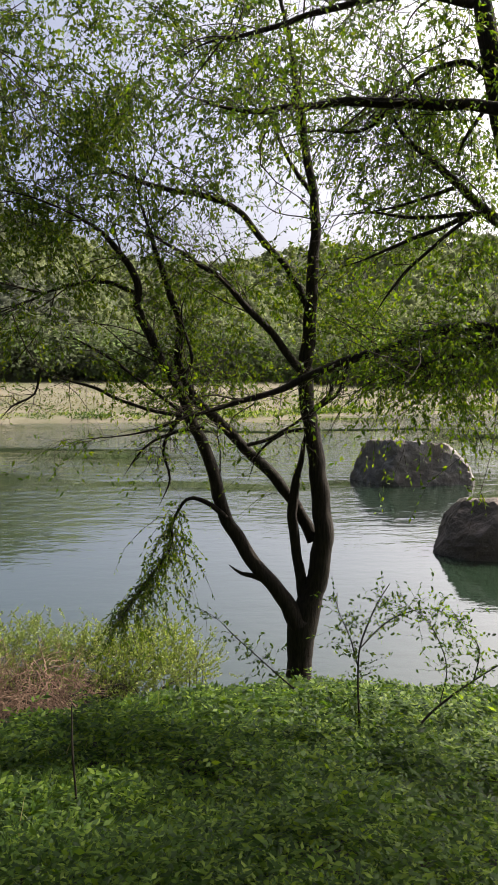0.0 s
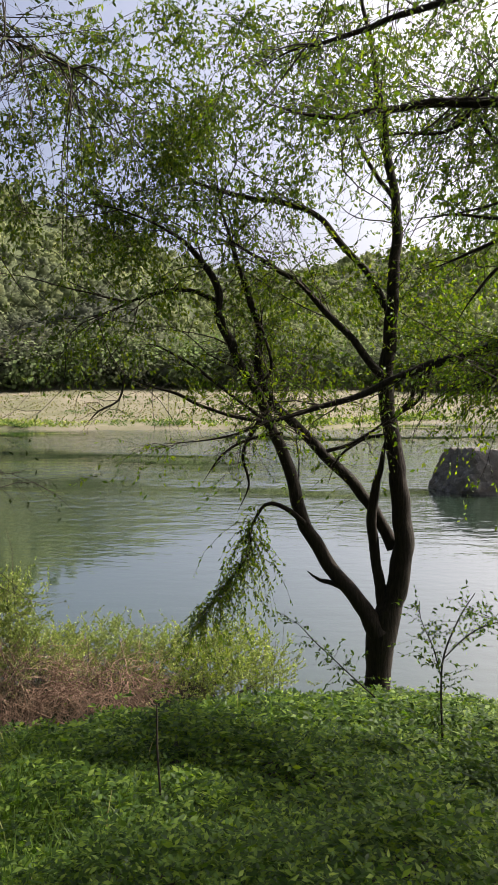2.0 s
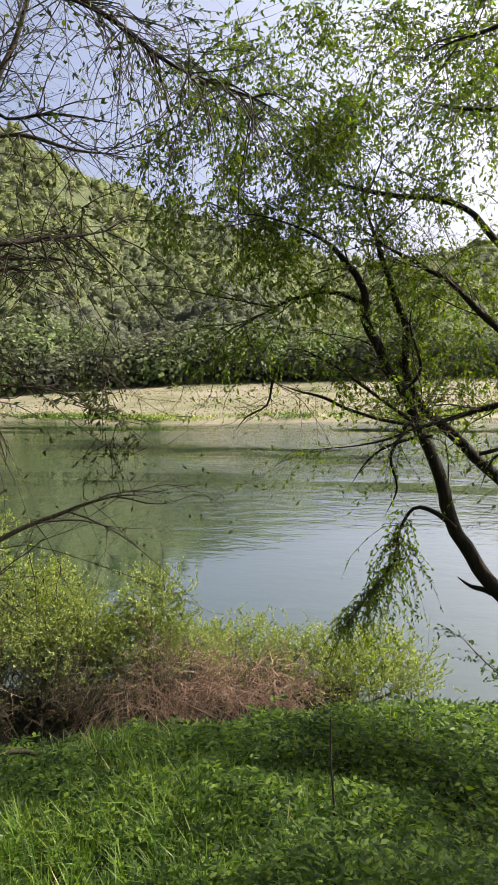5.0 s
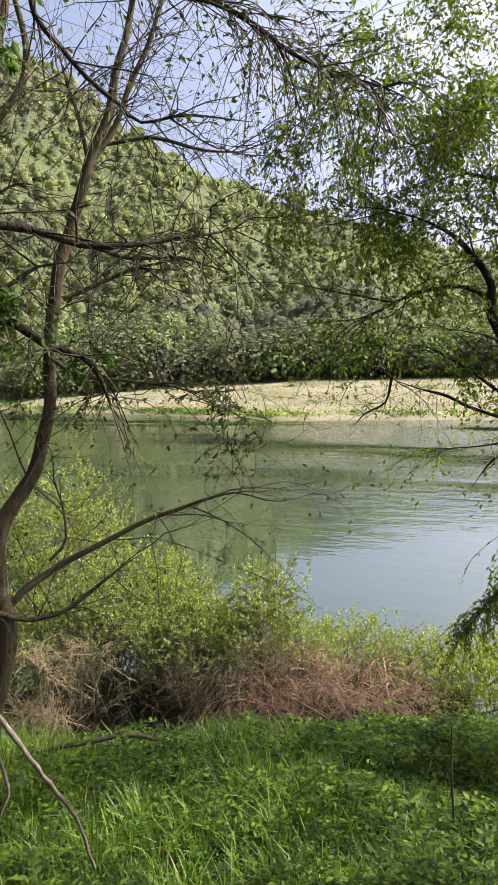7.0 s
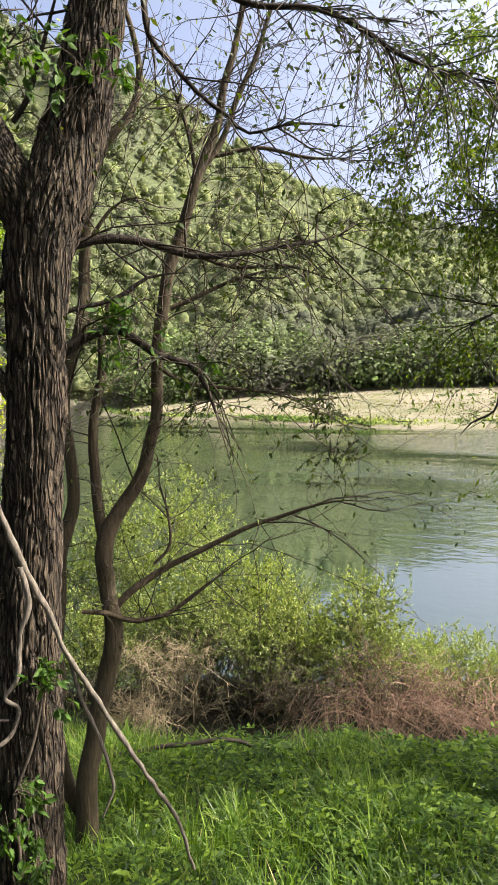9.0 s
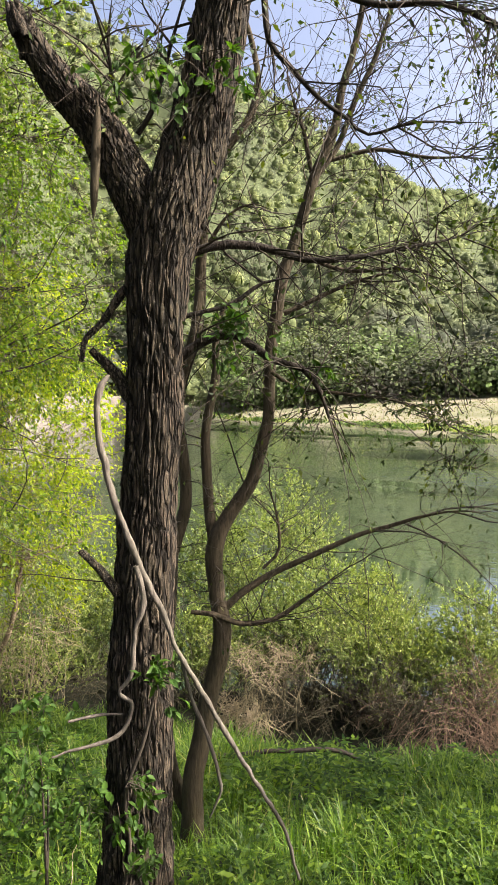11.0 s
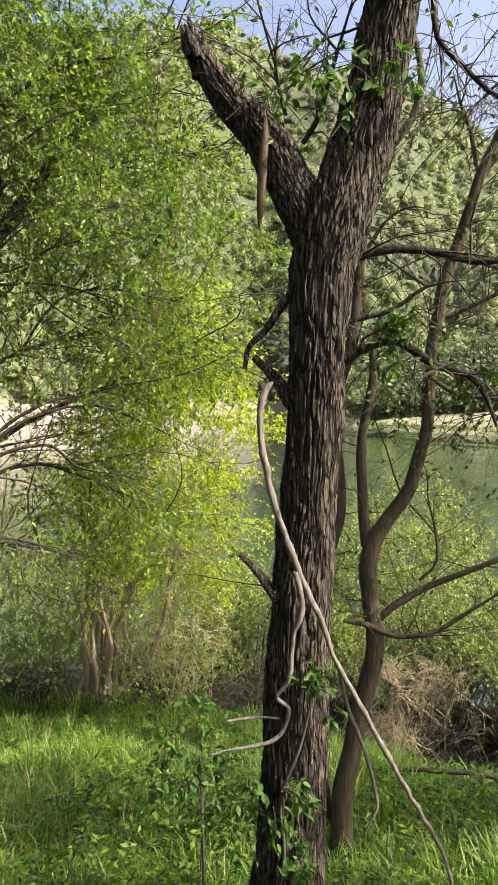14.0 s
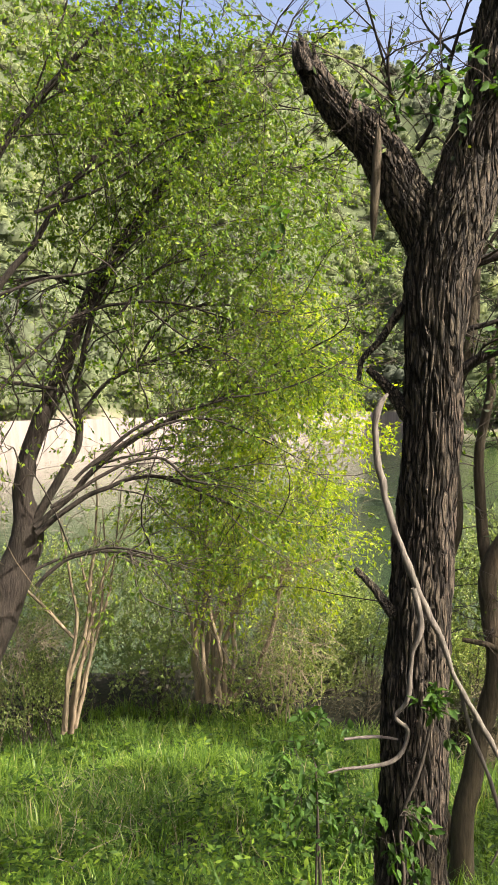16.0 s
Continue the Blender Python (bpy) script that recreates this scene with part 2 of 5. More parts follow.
def smooth_line(pts, step):
    """A Catmull-Rom curve through (x, y, z, r) points, about step metres between samples."""
    p = np.array(pts, float)
    p = np.vstack([2 * p[0] - p[1], p, 2 * p[-1] - p[-2]])
    out = []
    for i in range(1, len(p) - 2):
        k = max(2, int(np.linalg.norm(p[i + 1, :3] - p[i, :3]) / step))
        u = np.linspace(0, 1, k, endpoint=False)[:, None]
        a, b, c, d = p[i - 1:i + 3]
        out.append(0.5 * (2 * b + (c - a) * u + (2 * a - 5 * b + 4 * c - d) * u ** 2 + (3 * b - a - 3 * c + d) * u ** 3))
    out = np.vstack(out + [p[-2][None]])
    out[:, 3] = np.maximum(out[:, 3], 0.0012)
    return out


def tube(line, sides):
    """Verts and quads round a line of (x, y, z, r)."""
    p, r = line[:, :3], line[:, 3]
    t = np.gradient(p, axis=0)
    t /= np.linalg.norm(t, axis=1)[:, None] + 1e-9
    ref = np.array([0.31, 0.23, 0.92]) if abs(t.mean(0)[2]) < 0.75 else np.array([0.95, 0.3, 0.05])
    a = np.cross(t, ref)
    a /= np.linalg.norm(a, axis=1)[:, None] + 1e-9
    b = np.cross(t, a)
    ang = np.linspace(0, 2 * math.pi, sides, endpoint=False)
    v = p[:, None] + r[:, None, None] * (a[:, None] * np.cos(ang)[None, :, None] + b[:, None] * np.sin(ang)[None, :, None])
    n = len(p)
    i, j = np.meshgrid(np.arange(n - 1), np.arange(sides), indexing="ij")
    k = (j + 1) % sides
    q = np.stack([i * sides + j, i * sides + k, (i + 1) * sides + k, (i + 1) * sides + j], -1).reshape(-1, 4)
    return v.reshape(-1, 3), q


def tubes(lines, sides=3):
    """Many thin lines (k, m, 4) of equal length as one set of tubes."""
    vs, qs, o = [], [], 0
    for ln in lines:
        v, q = tube(ln, sides)
        vs.append(v)
        qs.append(q + o)
        o += len(v)
    return np.vstack(vs), np.vstack(qs)


def leaves_mesh(name, at, way, size, wide, material, fold=0.25, up=None):
    """One folded four-cornered leaf for each place, from the place along way."""
    at, way = np.asarray(at), np.asarray(way)
    n = len(at)
    way = way / (np.linalg.norm(way, axis=1)[:, None] + 1e-9)
    rv = RNG.normal(size=(n, 3)) if up is None else up + 0.6 * RNG.normal(size=(n, 3))
    s = np.cross(way, rv)
    s /= np.linalg.norm(s, axis=1)[:, None] + 1e-9
    nrm = np.cross(s, way)
    L = size[:, None]
    W = (size * wide)[:, None] * 0.5
    v = np.stack([at, at + way * L * 0.45 + s * W + nrm * W * fold, at + way * L, at + way * L * 0.45 - s * W + nrm * W * fold], 1)
    return mesh_quads(name, v.reshape(-1, 3), np.arange(n * 4).reshape(-1, 4), material, False)


def broad_leaves_mesh(name, at, way, size, wide, material):
    """Pointed oval leaves folded along the midrib: two four-cornered halves each."""
    at, way = np.asarray(at), np.asarray(way)
    n = len(at)
    way = way / (np.linalg.norm(way, axis=1)[:, None] + 1e-9)
    s = np.cross(way, RNG.normal(size=(n, 3)) * 0.6 + (0, 0, 1))
    s /= np.linalg.norm(s, axis=1)[:, None] + 1e-9
    nrm = np.cross(s, way)
    L, W = size[:, None], (size * wide)[:, None] * 0.5
    bend = nrm * L * 0.1
    v = np.stack([at, at + way * L * 0.25 + s * W * 0.85 + nrm * W * 0.2, at + way * L * 0.6 + s * W * 0.8 + nrm * W * 0.2, at + way * L - bend,
                  at + way * L * 0.6 - s * W * 0.8 + nrm * W * 0.2, at + way * L * 0.25 - s * W * 0.85 + nrm * W * 0.2], 1)
    o = np.arange(n)[:, None] * 6
    return mesh_quads(name, v.reshape(-1, 3), np.vstack([o + [0, 1, 2, 3], o + [0, 3, 4, 5]]), material, False)


class Tree:
    """A tree under one empty: trunk and limbs as parts, then twigs and leaves gathered as it grows."""

    def __init__(self, name, base, label, category="tree", group=""):
        self.ob = tagged(new(name), label, category, group)
        self.ob.location = base
        self.base = np.array(base)
        self.lines, self.twigs, self.leaf_at, self.leaf_way, self.leaf_size = [], [], [], [], []

    def limb(self, name, pts, material, sides=10, step=0.06, rough=0.05, label=""):
        ln = smooth_line(pts, step)
        n = len(ln)
        if name in ("limb", "branch"):
            ln[:, 3] *= np.clip((1.02 - np.linspace(0, 1, n)) / 0.35, 0, 1) ** 0.6
        wob = np.array([[noise.noise(Vector((*(p[:3] * 3.1), )) + Vector((k * 9.1, 0, 0))) for k in range(3)] for p in ln])
        ln[:, :3] += wob * np.clip(ln[:, 3:4] * 1.2, 0, 0.03)
        if name == "dead_branch":
            kink = np.array([[noise.noise(Vector((*(p[:3] * 17.0), )) + Vector((k * 5.3, 0, 0))) for k in range(3)] for p in ln])
            ln[:, :3] += kink * 0.005
            ln[:, 3] *= 1 + 0.25 * kink[:, 0]
        v, q = tube(ln, sides)
        if rough:
            ring = np.repeat(ln[:, :3], sides, 0)
            f = np.array([noise.fractal(Vector((p[0] * 22, p[1] * 22, p[2] * 5)), 0.6, 2.0, 3) for p in v])
            v = ring + (v - ring) * (1 + rough * f[:, None] * 1.6)
        part(name, mesh_quads(name, v - self.base, q, material), self.ob, label)
        self.lines.append(ln)
        return ln

    def grow(self, starts, ways, length, droop, radius=0.004, m=6, wiggle=0.2):
        """Thin twigs from the starts; returns them as (k, m, 3)."""
        k = len(starts)
        L = length * RNG.uniform(0.55, 1.25, k)
        u = np.linspace(0, 1, m)
        ways = ways / (np.linalg.norm(ways, axis=1)[:, None] + 1e-9)
        p = starts[:, None] + ways[:, None] * (L[:, None] * u)[..., None]
        p[..., 2] -= droop * L[:, None] * u ** 2
        p += np.cumsum(RNG.normal(size=(k, m, 3)), 1) * wiggle * (L[:, None, None] / m) * (u > 0)[None, :, None]
        r = radius * (1 - 0.75 * u)[None, :] * RNG.uniform(0.6, 1.3, k)[:, None]
        self.twigs.append(np.concatenate([p, r[..., None]], -1))
        return p

    def foliate(self, p, per, size, begin=0.2, along=0.7, down=0.35):
        """Leaves along twigs p (k, m, 3): per leaves a twig."""
        k, m, _ = p.shape
        u = RNG.uniform(begin, 1.0, (k, per)) * (m - 1.001)
        i = u.astype(int)
        f = (u - i)[..., None]
        rows = np.arange(k)[:, None]
        a, b = p[rows, i], p[rows, i + 1]
        t = b - a
        t /= np.linalg.norm(t, axis=-1)[..., None] + 1e-9
        w = along * t + RNG.normal(size=t.shape) * 0.55
        w[..., 2] -= down
        self.leaf_at.append((a + (b - a) * f).reshape(-1, 3))
        self.leaf_way.append(w.reshape(-1, 3))
        self.leaf_size.append(size * RNG.uniform(0.55, 1.25, k * per))

    def along(self, ln, n, length, droop, lo=0.35, hi=1.0, lift=0.3, side=1.0, forward=0.6, radius=0.004, m=5):
        """Twigs off a limb's line."""
        i = (RNG.uniform(lo, hi, n) * (len(ln) - 2)).astype(int)
        t = ln[i + 1, :3] - ln[i, :3]
        t /= np.linalg.norm(t, axis=1)[:, None] + 1e-9
        w = forward * t + side * RNG.normal(size=(n, 3)) * (1, 1, 0.6)
        w[:, 2] += lift
        return self.grow(ln[i, :3], w, length, droop, radius, m)

    def boughs(self, ln, n, length, radius=0.008, lo=0.2, hi=1.0, lift=0.1, droop=0.0, per=5, sub=0.4, forward=0.8, end=0.35):
        """Long bare side branches in smooth arcs, with finer ones off them in turn; returns both."""
        i = np.minimum((RNG.uniform(lo, hi, n) * (len(ln) - 2)).astype(int), len(ln) - 2)
        t = ln[i + 1, :3] - ln[i, :3]
        t /= np.linalg.norm(t, axis=1)[:, None] + 1e-9
        w = forward * t + 0.75 * RNG.normal(size=(n, 3)) * (1, 1, 0.7)
        w[:, 2] += lift
        p = self.arc(ln[i, :3], w, length, radius, 9, droop, 0.45)
        k, mm, _ = p.shape
        j = RNG.integers(2, mm - 1, (k, per))
        a, d = p[np.arange(k)[:, None], j], p[np.arange(k)[:, None], j] - p[np.arange(k)[:, None], j - 1]
        d = (d / (np.linalg.norm(d, axis=-1)[..., None] + 1e-9)).reshape(-1, 3)
        q = self.arc(a.reshape(-1, 3), 0.9 * d + 0.5 * RNG.normal(size=d.shape) + (0, 0, lift * 0.5), sub * length, radius * end, 5, droop, 0.4)
        return p, q

    def arc(self, s, w, length, radius, m, droop, bend):
        k = len(s)
        L = (length * RNG.uniform(0.5, 1.3, k))[:, None, None]
        u = np.linspace(0, 1, m)[None, :, None]
        w = w / (np.linalg.norm(w, axis=1)[:, None] + 1e-9)
        v = RNG.normal(size=(k, 1, 3)) * bend * 0.6
        v[..., 2] -= droop
        p = s[:, None] + w[:, None] * L * u + v * L * u ** 2 + RNG.normal(size=(k, 1, 3)) * L * 0.12 * np.sin(u * 6.5) * u
        p = p + np.cumsum(RNG.normal(size=(k, m, 3)), 1) * 0.05 * L / m * (u > 0)
        r = radius * (1 - 0.82 * u[..., 0]) * RNG.uniform(0.6, 1.25, k)[:, None]
        self.twigs.append(np.concatenate([p, r[..., None]], -1))
        return p

    def branch_out(self, p, per, length, droop, lift=0.0, radius=0.002, m=3, lo=0.25):
        """Side twigs off twigs p."""
        k, mm, _ = p.shape
        u = RNG.uniform(lo, 0.98, (k, per)) * (mm - 1.001)
        i = u.astype(int)
        f = (u - i)[..., None]
        rows = np.arange(k)[:, None]
        a, b = p[rows, i], p[rows, i + 1]
        t = (b - a).reshape(-1, 3)
        t /= np.linalg.norm(t, axis=1)[:, None] + 1e-9
        w = 0.7 * t + 0.7 * RNG.normal(size=t.shape)
        w[:, 2] += lift
        return self.grow((a + (b - a) * f).reshape(-1, 3), w, length, droop, radius, m)

    def blob(self, centre, radii, n, length, droop, lift=0.2, out=0.5, radius=0.003, m=4, spray=7):
        """Sprays of twigs within an uneven ellipsoid of the crown, with gaps between the sprays."""
        k = max(3, n // spray)
        d = RNG.normal(size=(k, 3))
        d /= np.linalg.norm(d, axis=1)[:, None]
        c = np.array(centre) + d * RNG.uniform(0.1, 1, (k, 1)) ** 0.5 * np.array(radii)
        w = out * d + 0.6 * RNG.normal(size=(k, 3))
        w[:, 2] += lift
        i = RNG.integers(0, k, n)
        s = c[i] + RNG.normal(size=(n, 3)) * min(0.11, 0.3 * min(radii))
        w = w[i] + 0.33 * RNG.normal(size=(n, 3))
        return self.grow(s, w, length, droop, radius, m)

    def finish(self, leaf_material, wide=0.24, twig_material=None, crown="crown", fold=0.25, broad=False):
        if self.twigs:
            by = {}
            for t in self.twigs:
                by.setdefault(t.shape[1], []).append(t)
            v, q = tubes([ln for t in by.values() for ln in np.concatenate(t)], 3)
            tagged(part("twig_growth", mesh_quads("twig_growth", v - self.base, q, twig_material or M_TWIG), self.ob), kind="stuff")
        if self.leaf_at:
            args = (crown, np.vstack(self.leaf_at) - self.base, np.vstack(self.leaf_way), np.concatenate(self.leaf_size), wide, leaf_material)
            tagged(part(crown, broad_leaves_mesh(*args) if broad else leaves_mesh(*args, fold), self.ob), kind="stuff")


# ---- ground, water, far bank and hills ----
EYE = 5.5            # the first eye above the river
YAWS = np.array([-180, -60, -30, -12, -5, 0, 20, 28, 34, 42, 46, 52, 58, 64, 70, 76, 81, 95, 180.0])
SHORE = np.array([300, 200, 125, 108, 98, 88, 88, 98, 112, 138, 165, 200, 190, 165, 142, 130, 122, 100, 55.0])      # the far water's edge
RIDGE_YAW = np.array([-180, -40, -25, -8, 0, 10, 18, 21, 28, 33, 38, 44, 55, 70, 78, 88, 120, 180.0])
RIDGE = np.array([5, 8, 9.6, 9.6, 8.0, 8.5, 12.0, 13.2, 15.6, 18.3, 21.6, 24.0, 27.0, 27.0, 30.0, 33.0, 12, 5.0])
LIP_YAW = np.array([-180, -40, -12, -3, 5, 12, 20, 35, 45, 55, 65, 80, 110, 180.0])
LIP = np.array([8.6, 8.6, 8.2, 7.7, 7.0, 6.2, 5.7, 5.5, 6.2, 8.5, 10.5, 11.5, 13.0, 13.0])                       # the near bank's edge
BENCH_YAW = np.array([-180, 1, 5, 9, 14, 50, 60, 80, 180.0])
BENCH = np.array([0, 0, 8.2, 9.6, 10.2, 10.6, 13.0, 14.0, 14.0])        # how far the lower shelf with the shrubs reaches


def wave(x, y, s, seed=0.0):
    return noise.fractal(Vector((x * s + seed, y * s - seed, seed * 0.37)), 0.8, 2.0, 4)


def ground_z(x, y):
    d, yaw = math.hypot(x, y), math.degrees(math.atan2(-x, y))
    lip, shore = np.interp(yaw, LIP_YAW, LIP), np.interp(yaw, YAWS, SHORE)
    near = EYE - 1.25 - 0.3 * min(d, lip)
    if d < 40:
        z = near + 0.05 * wave(x, y, 1.3)
        # Unseen rise behind the eye, added to block sky light.
        if abs(yaw) > 110:
            return EYE - 1.25 + 0.4 * max(0, d - 3) * (abs(yaw) - 110) / 70 + 0.05 * wave(x, y, 1.3) - 0.3 * min(d, lip) * max(0, 1 - (abs(yaw) - 110) / 40)
        bench = max(np.interp(yaw, BENCH_YAW, BENCH), lip)
        low = max(z - max(0, d - lip) * 0.45, min(z, np.interp(yaw, [2, 10], [-1.2, 1.25]) + 0.06 * wave(x, y, 1.3)))
        return max(low - max(0, d - bench) * 0.8, -1.2)
    # The same added rise, farther out behind.
    if abs(yaw) > 125:
        return min(4.5 + 0.4 * d, 90)
    if d < shore:
        return max(-1.2, 0.15 * (d - shore))
    u = d - shore
    bar = 0.25 + 0.055 * u + 0.25 * wave(x, y, 0.06, 3.0) * min(1, u / 10)
    k = min(1.0, max(0.0, (yaw - 44) / 6))
    bar = bar * (1 - k) + k * (5.3 if u > 1.5 else -0.5)
    foot = max(165, shore + 25) * (1 - k) + k * (shore + 14)
    base = (0.25 + 0.055 * max(25, 165 - shore)) * (1 - k) + k * 5.3
    if d < foot:
        return min(bar, base + 0.5)
    top, far = np.interp(yaw, RIDGE_YAW, RIDGE), 430.0
    peak = EYE + far * math.tan(radians(top)) - 2
    s = min(1.0, (d - foot) / (far - foot))
    z = base + (peak - base) * (0.75 * s + 0.25 * s * s) + 9 * wave(x, y, 0.011, 8.0) * s + 34 * s * (1 - s) * math.sin(yaw * 0.42 + 2.2 * s)
    if d > far:
        z -= (d - far) * 0.25
        z = max(z, 20)
    return z


def build_ground():
    rs = np.concatenate([np.linspace(0.0, 14, 60), np.geomspace(14.6, 60, 26), np.linspace(62, 200, 60), np.geomspace(205, 470, 40), np.geomspace(520, 2600, 10)])
    ys = np.concatenate([np.linspace(-180, -40, 40, endpoint=False), np.linspace(-40, 100, 200, endpoint=False), np.linspace(100, 180, 25, endpoint=False)])
    v = [(-r * math.sin(radians(a)), r * math.cos(radians(a)), ground_z(-r * math.sin(radians(a)), r * math.cos(radians(a)))) for r in rs for a in ys]
    n = len(ys)
    i, j = np.meshgrid(np.arange(len(rs) - 1), np.arange(n), indexing="ij")
    k = (j + 1) % n
    q = np.stack([i * n + k, i * n + j, (i + 1) * n + j, (i + 1) * n + k], -1).reshape(-1, 4)
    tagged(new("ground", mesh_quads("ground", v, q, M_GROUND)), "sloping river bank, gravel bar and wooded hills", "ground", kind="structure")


build_ground()
wv = [(x, y, 0.0) for y in np.linspace(-700, 700, 29) for x in np.linspace(-700, 700, 29)]
wq = [(j * 29 + i, j * 29 + i + 1, (j + 1) * 29 + i + 1, (j + 1) * 29 + i) for j in range(28) for i in range(28)]
tagged(new("water", mesh_quads("water", wv, wq, M_WATER)), "slow green river with calm and rippled patches", "river", kind="structure")


def polar(yaw, d):
    return -d * math.sin(radians(yaw)), d * math.cos(radians(yaw))


def build_wall():
    """The concrete river wall below the road on the far bank."""
    vs, ys = [], np.linspace(49, 100, 120)
    for a in ys:
        s = np.interp(a, YAWS, SHORE)
        for d, z in ((s - 0.8, -1.0), (s - 0.1, 5.6), (s + 0.5, 5.6), (s + 0.5, 5.2), (s + 2.0, 5.2)):
            vs.append((*polar(a, d), z))
    q = [(i * 5 + k, i * 5 + k + 1, i * 5 + k + 6, i * 5 + k + 5) for i in range(len(ys) - 1) for k in range(4)]
    tagged(new("river_wall", mesh_quads("river_wall", vs, q, M_WALL, False)), "pale stained concrete retaining wall along the river", "wall", kind="structure")


build_wall()


def build_parapet():
    """The low concrete parapet of the road above the far bar."""
    base = (*polar(40, 178), ground_z(*polar(40, 178)))
    p = tagged(new("road_parapet"), "pale concrete road parapet with dark posts", "parapet")
    p.location = base
    rows = []
    for a in np.linspace(37.0, 45.5, 24):
        x, y = polar(a, 178)
        g = ground_z(x, y)
        x2, y2 = polar(a, 178.4)
        rows += [(x, y, g - 1.5), (x, y, g + 0.9), (x2, y2, g + 0.9), (x2, y2, g - 1.5)]
    v = np.array(rows) - base
    q = [(i * 4 + k, i * 4 + k + 1, i * 4 + k + 5, i * 4 + k + 4) for i in range(23) for k in range(3)]
    part("wall", mesh_quads("wall", v, q, M_WALL, False), p)
    post = None
    for a in np.linspace(37.2, 45.3, 30):
        x, y = polar(a, 177.8)
        ln = np.array([(0, 0, 0.8, 0.14), (0, 0, 1.3, 0.14), (0, 0, 1.9, 0.12), (0, 0, 1.95, 0.02)])
        post = post or mesh_quads("post", *tube(ln, 8), M_BARK_THIN)
        part("post", post, p).location = Vector((x, y, ground_z(x, y))) - Vector(base)


build_parapet()


def build_forest():
    """Far woods: lumpy crowns, each a closed dome with leaf clumps standing out of it."""
    rng = np.random.default_rng(21)
    domes, out = [], {0: [], 1: []}
    seg, rings = 6, 4
    th, ph = np.meshgrid(np.linspace(0, 2 * math.pi, seg, endpoint=False), np.linspace(-0.3, 1.5, rings), indexing="xy")
    dome = np.stack([np.cos(th) * np.cos(ph), np.sin(th) * np.cos(ph), np.sin(ph)], -1)
    for n in range(6000):
        a = rng.uniform(-24, 84) if n < 5500 else rng.uniform(-26, 43)
        foot = 163 if a < 44 else np.interp(a, YAWS, SHORE) + 9
        d = foot + (480 - foot) * rng.uniform() if n < 5500 else rng.uniform(163, 180)
        x, y = polar(a, d)
        z = ground_z(x, y)
        row = 1 if d < foot + 22 and a < 43 else 0
        h = rng.uniform(5, 9) * (rng.uniform(1.0, 1.8) if row else 1.0)
        w = h * rng.uniform(0.42, 0.58)
        mid, ext = np.array((x, y, z + h * 0.48)), np.array((w, w, h * 0.52))
        if not row:
            domes.append(mid + dome * (0.6 + 0.1 * rng.normal(size=(rings, seg, 1))) * ext)
        k = 100 if row else 38
        dirs = rng.normal(size=(k, 3)) + (0, 0, 0.25)
        dirs /= np.linalg.norm(dirs, axis=1)[:, None]
        c = mid + dirs * rng.uniform(0.55 if row else 0.72, 1.05, (k, 1)) * ext
        face = dirs + (0, 0, 0.7) + 0.45 * rng.normal(size=(k, 3))
        s = np.cross(face, rng.normal(size=(k, 3)))
        s /= np.linalg.norm(s, axis=1)[:, None] + 1e-9
        t = np.cross(face, s)
        t /= np.linalg.norm(t, axis=1)[:, None] + 1e-9
        r = (rng.uniform(0.28, 0.62, k))[:, None]
        out[row].append(np.stack([c + s * r, c + t * r * 0.8, c - s * r * 1.1, c - t * r], 1))
    i, j = np.meshgrid(np.arange(rings - 1), np.arange(seg), indexing="ij")
    k = (j + 1) % seg
    q = np.stack([i * seg + j, i * seg + k, (i + 1) * seg + k, (i + 1) * seg + j], -1).reshape(-1, 4)
    q = (np.arange(len(domes))[:, None, None] * (seg * rings) + q).reshape(-1, 4)
    tagged(new("hill_crowns", mesh_quads("hill_crowns", np.concatenate(domes).reshape(-1, 3), q, M_FOREST)), "rounded green tree crowns on the hillside, paled for haze", "forest", kind="stuff")
    for row, name, material, label in ((0, "forest", M_FOREST, "fresh green spring woods on the hills"), (1, "riverside_wood", M_WOODS, "dark half-bare wood behind the gravel bar")):
        v = np.concatenate(out[row]).reshape(-1, 3)
        me = mesh_quads(name, v, np.arange(len(v)).reshape(-1, 4), material, False)
        tagged(new(name, me), label, "forest", kind="stuff")
    # low bushes along the far waterline
    at, way = [], []
    for n in range(110):
        a = rng.uniform(-20, 47) if n < 70 else rng.uniform(27, 46)
        d = np.interp(a, YAWS, SHORE) + (rng.uniform(0.6, 4) if n < 45 or n > 70 else rng.uniform(10, 60))
        x, y = polar(a, min(d, 160))
        r = rng.uniform(0.4, 1.1)
        dirs = rng.normal(size=(130, 3)) * rng.uniform(0.5, 1, (130, 1))
        at.append(np.array((x, y, ground_z(x, y) + 0.35 * r)) + dirs * (r * 1.3, r * 0.9, r * 0.4))
        way.append(dirs + rng.normal(size=(130, 3)))
    me = leaves_mesh("waterside_bushes", np.vstack(at), np.vstack(way), rng.uniform(0.12, 0.3, 110 * 130), 0.6, M_VINE)
    tagged(new("waterside_bushes", me), "low dark green bushes on the far bar", "bushes", kind="stuff")


